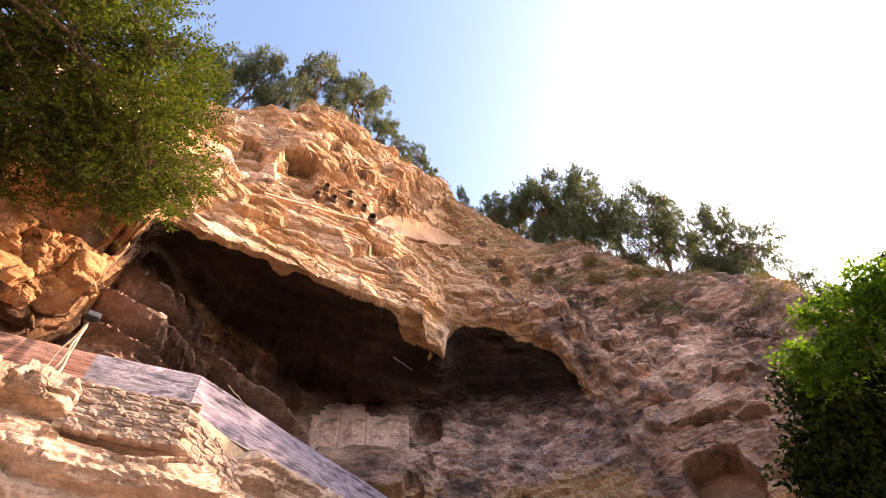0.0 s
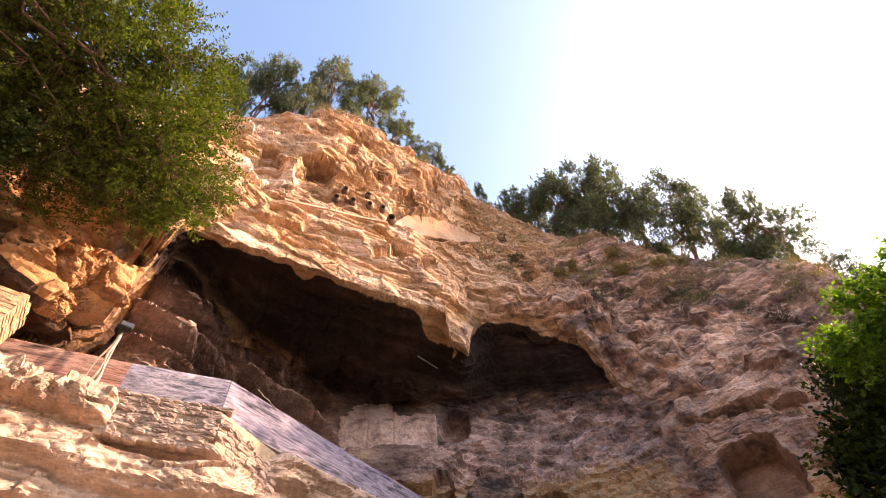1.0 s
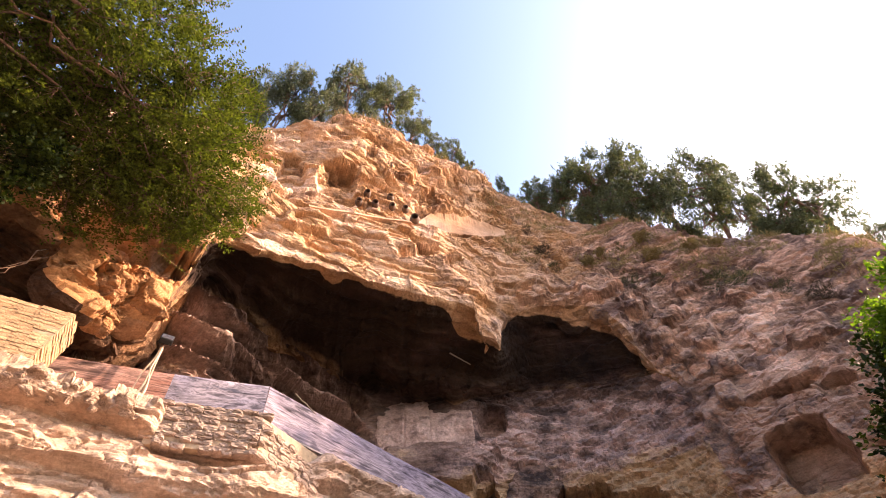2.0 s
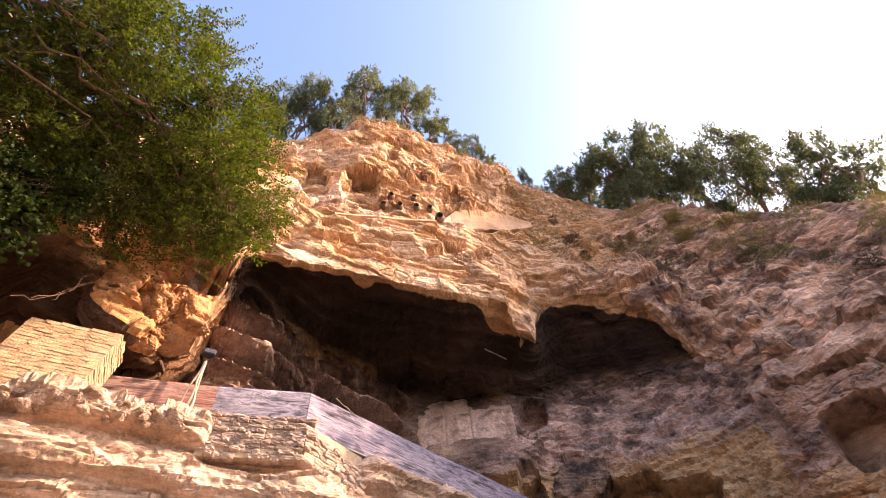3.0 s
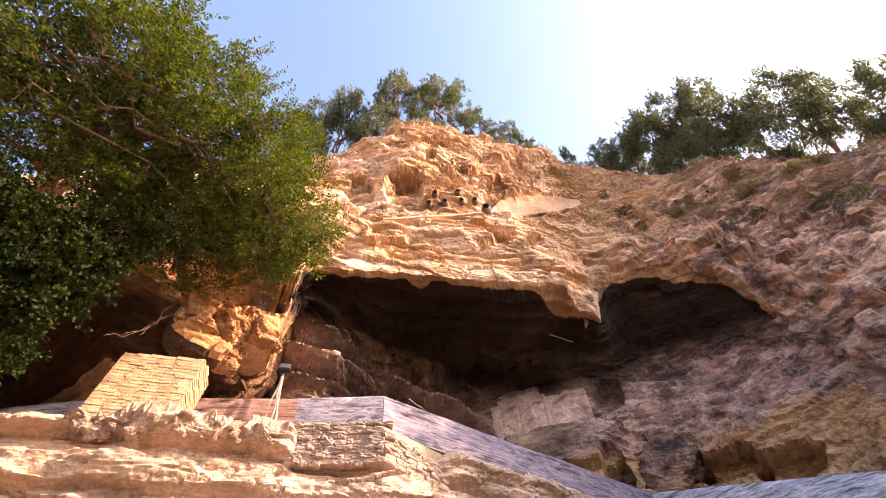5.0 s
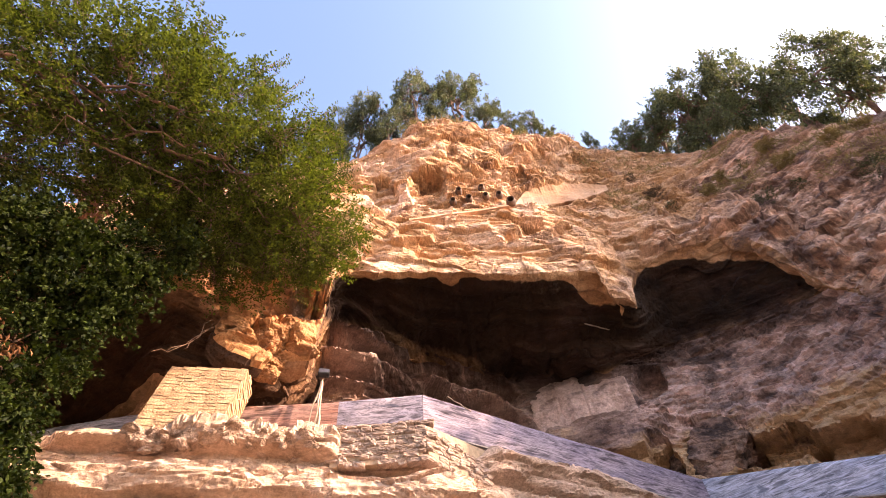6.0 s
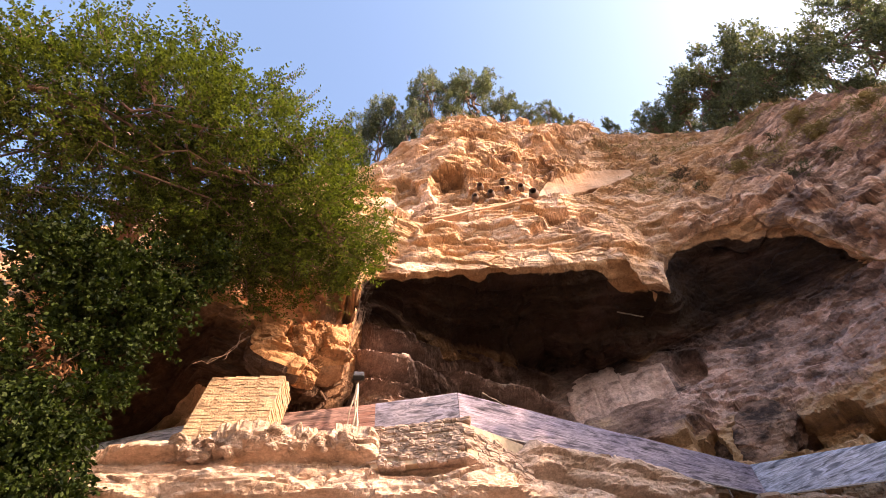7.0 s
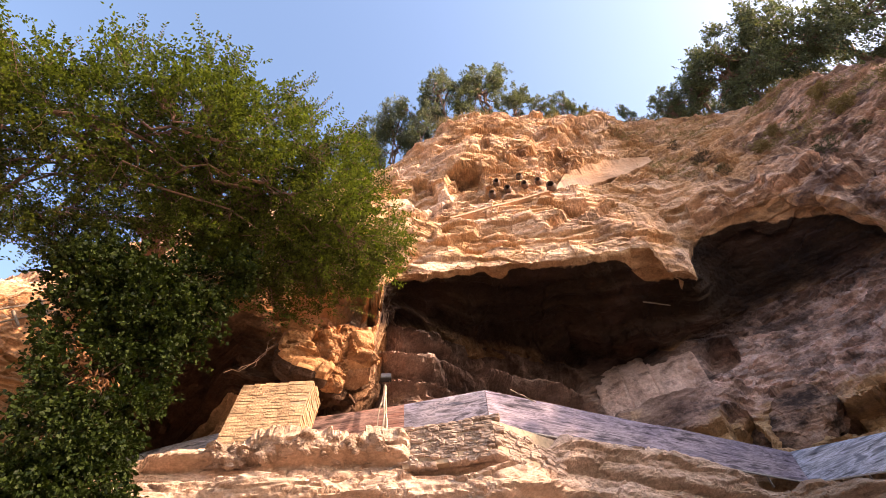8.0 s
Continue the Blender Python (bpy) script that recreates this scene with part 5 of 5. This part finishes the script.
swell = 1 + 0.30 * perlin(co * 1.1 + 3) + 0.26 * knob + 0.10 * fbm(co * 3 + 8, 4) + 0.05 * layers(co[:, 2] * 1.3 + 0.3 * perlin(co), 0.16, 9)
for v, k in zip(bm.verts, swell):
    v.co *= float(k)
me = bpy.data.meshes.new("cave_boulder")
bm.to_mesh(me)
bm.free()
me.materials.append(MAT_LUMP)
big = new("cave_boulder", me)
big.matrix_world = Matrix.Translation(polar(16.6, 22.5, 9.4)) @ Matrix.Rotation(-0.3, 4, "Z") @ Matrix.Diagonal((1.65, 1.2, 1.42, 1))
tagged(big, "large dark weathered boulder at the cave mouth", "boulder")

# the smooth pale plaster on the ledge beside the jars
MAT_PALE = rock("pale_plaster", (0.60, 0.45, 0.31), (0.50, 0.345, 0.215), (0.37, 0.235, 0.135), varnish=(0.45, 0.30, 0.17), varnish_amount=0.1, bands=0.2, relief=0.25)
pa, pv = np.linspace(5.6, 22.2, 130), np.linspace(-1, 1, 30)
mid_t = np.interp(pa, [5.6, 9, 14.3, 18, 22.2], [1.368, 1.388, 1.350, 1.302, 1.247])
half_t = np.interp(pa, [5.6, 6.5, 9, 14.3, 18, 22.2], [0.012, 0.03, 0.058, 0.064, 0.046, 0.014])
dd = np.array([[math.hypot(*on_rock(a, m + h * v, start["brow"])[0][:2]) for a, m, h in zip(pa, mid_t, half_t)] for v in pv])
for _ in range(60):
    dd[1:-1] = (dd[:-2] + 2 * dd[1:-1] + dd[2:]) / 4
    dd[:, 1:-1] = (dd[:, :-2] + 2 * dd[:, 1:-1] + dd[:, 2:]) / 4
tt = mid_t[None] + half_t[None] * (pv[:, None] + (0.22 * perlin(np.stack([pa * 0.7, pa * 0, pa * 0], -1)) + 0.13 * perlin(np.stack([pa * 2.9, pa * 0 + 5, pa * 0], -1)))[None])
dd = dd + 0.12
ra = np.radians(pa)[None]
slab = np.stack([dd * np.sin(ra), dd * np.cos(ra), dd * tt + EYE], -1)
thick = 0.4 * np.minimum(1.0, 4.0 * np.minimum(pa - pa[0], pa[-1] - pa))[None]
deep = slab + np.stack([thick * np.sin(ra), thick * np.cos(ra), 0 * ra], -1)
tagged(grid_mesh("plaster_band", np.concatenate([slab, deep[::-1], slab[:1]]), MAT_PALE), "smooth pale plaster band on the ledge beside the clay jars", "plaster band")

# ---- clay jars in the niche high on the cliff ----
MAT_CLAY = plain("fired_clay", (0.13, 0.085, 0.065), 0.85, 0.35, 8)


def jar(seed):
    r = np.random.default_rng(seed)
    prof_j = [(0.0, 0.0), (0.10, 0.01), (0.17, 0.12), (0.20, 0.28), (0.17, 0.42), (0.125, 0.48), (0.15, 0.54), (0.13, 0.545), (0.105, 0.48), (0.14, 0.40), (0.15, 0.25), (0.0, 0.08)]
    a = np.linspace(0, 2 * np.pi, 19)
    g = np.array([[(rd * math.cos(t), rd * math.sin(t), zz) for t in a] for rd, zz in prof_j])
    return grid_mesh("clay_jar", g, MAT_CLAY)


JARS = [(-6.9, 1.485, 0), (-5.3, 1.55, 0), (-3.4, 1.485, 0), (-0.3, 1.535, 0), (0.2, 1.475, 0), (3.0, 1.46, 0), (4.9, 1.40, 1)]
base_jar = None
for i, (az, tan, big_one) in enumerate(JARS):
    d = min(math.hypot(*on_rock(az + da, tan, start["shelf"])[0][:2]) for da in (-0.9, 0.0, 0.9))
    p = polar(az, d, tan * d)
    out = Vector((-math.sin(radians(az)), -math.cos(radians(az)), -0.35)).normalized()
    s = 1.3 if big_one else 0.95
    rot = out.to_track_quat("Z", "Y").to_matrix().to_4x4()
    m = Matrix.Translation(p - out * (0.545 * s - 0.32)) @ rot @ Matrix.Scale(s, 4)
    if base_jar is None:
        base_jar = jar(1)
        tagged(base_jar, "fired clay jar lying in the rock with its dark mouth outward", "jar", "clay jars on the ledge")
        base_jar.matrix_basis = m
    else:
        copy_thing(base_jar, Matrix.Identity(4)).matrix_basis = m

# ---- the long straight kerb under the jars ----
ka = np.linspace(-16.5, 4.2, 60)
kt = np.interp(ka, [-16.5, -8.2, 2.9, 4.2], [1.407, 1.424, 1.396, 1.386])
kd = np.array([math.hypot(*on_rock(a, t, start["shelf"])[0][:2]) for a, t in zip(ka, kt)])
kd = np.array([np.percentile(kd[max(0, i - 6):i + 7], 30) for i in range(60)])
for _ in range(60):
    kd[1:-1] = (kd[:-2] + 2 * kd[1:-1] + kd[2:]) / 4
kr = np.radians(ka)
section = [(-0.30, -0.06), (-0.30, 0.05), (-0.27, 0.07), (0.40, 0.07), (0.40, -0.06), (-0.30, -0.06)]
kerb = np.stack([np.stack([(kd + o) * np.sin(kr), (kd + o) * np.cos(kr), kt * (kd - 0.30) + u + EYE], -1) for o, u in section])
tagged(grid_mesh("ledge_kerb", kerb, MAT_PALE, smooth=False), "thin pale mortar kerb along the ledge under the jars", "kerb")

# ---- poles, twigs and the path's railing ----
MAT_POLE = plain("pale_dry_wood", (0.28, 0.22, 0.16), 0.9, 0.3, 8, stretch=(1, 1, 0.3))


def pole(name, ends, radius, sag=0.03, seed=0):
    """A slightly crooked round pole through the given places."""
    rp = np.random.default_rng(seed)
    v, q = tubes([(bent(np.array(a), np.array(b), rp, 7, sag), np.linspace(radius, radius * 0.7, 7)) for a, b in ends], 7)
    return quad_mesh(name, v, q, MAT_POLE, smooth=True)


def ahead(az, tan, out=0.1, lo=0, hi=10**6):
    """The place just in front of the built rock in a direction from the eye."""
    d = math.hypot(*on_rock(az, tan, lo, hi)[0][:2]) - out
    return polar(az, d, tan * d)


vault = (start["floor"] + 30, start["lip"] - 2)
tagged(pole("wooden_pole", [(ahead(9.5, 0.791, 0.15, *vault), ahead(12.3, 0.748, 0.15, *vault))], 0.035, 0.02, 1), "pale wooden pole stuck across the darkened cave vault", "pole")
foot = ahead(-13.4, 0.66, 0.2, *vault)
tagged(pole("dry_twig", [(foot, foot + Vector((-0.12, 0.0, 0.75))), (foot + Vector((-0.05, 0, 0.3)), foot + Vector((0.16, 0.05, 0.62)))], 0.028, 0.12, 2), "thin forked dry twig standing on the cave ledge", "twig")
tagged(pole("leaning_stick", [(corner + Vector((0.55, 0.75, 1.35)), corner + Vector((1.15, 1.15, 0.95)))], 0.022, 0.02, 3), "thin stick leaning on the fence behind its corner", "stick")

railing = new("wooden_railing")
railing.location = ahead(-72, 0.68, 0.25)
for nm, a, b, rad in (("post", (-73.3, 0.678), (-72.0, 0.655), 0.05), ("post", (-72.1, 0.724), (-70.5, 0.70), 0.05), ("post", (-70.6, 0.765), (-69.2, 0.742), 0.05),
                      ("rail", (-74.6, 0.664), (-69.4, 0.772), 0.03), ("rail", (-73.8, 0.640), (-69.0, 0.746), 0.03)):
    ob = pole(nm, [(polar(a[0], 15.1, 15.1 * a[1]) - railing.location, polar(b[0], 15.0, 15.0 * b[1]) - railing.location)], rad, 0.015, 4)
    ob.parent = railing
tagged(railing, "low railing of pale wooden poles along the path beyond the elm", "railing")
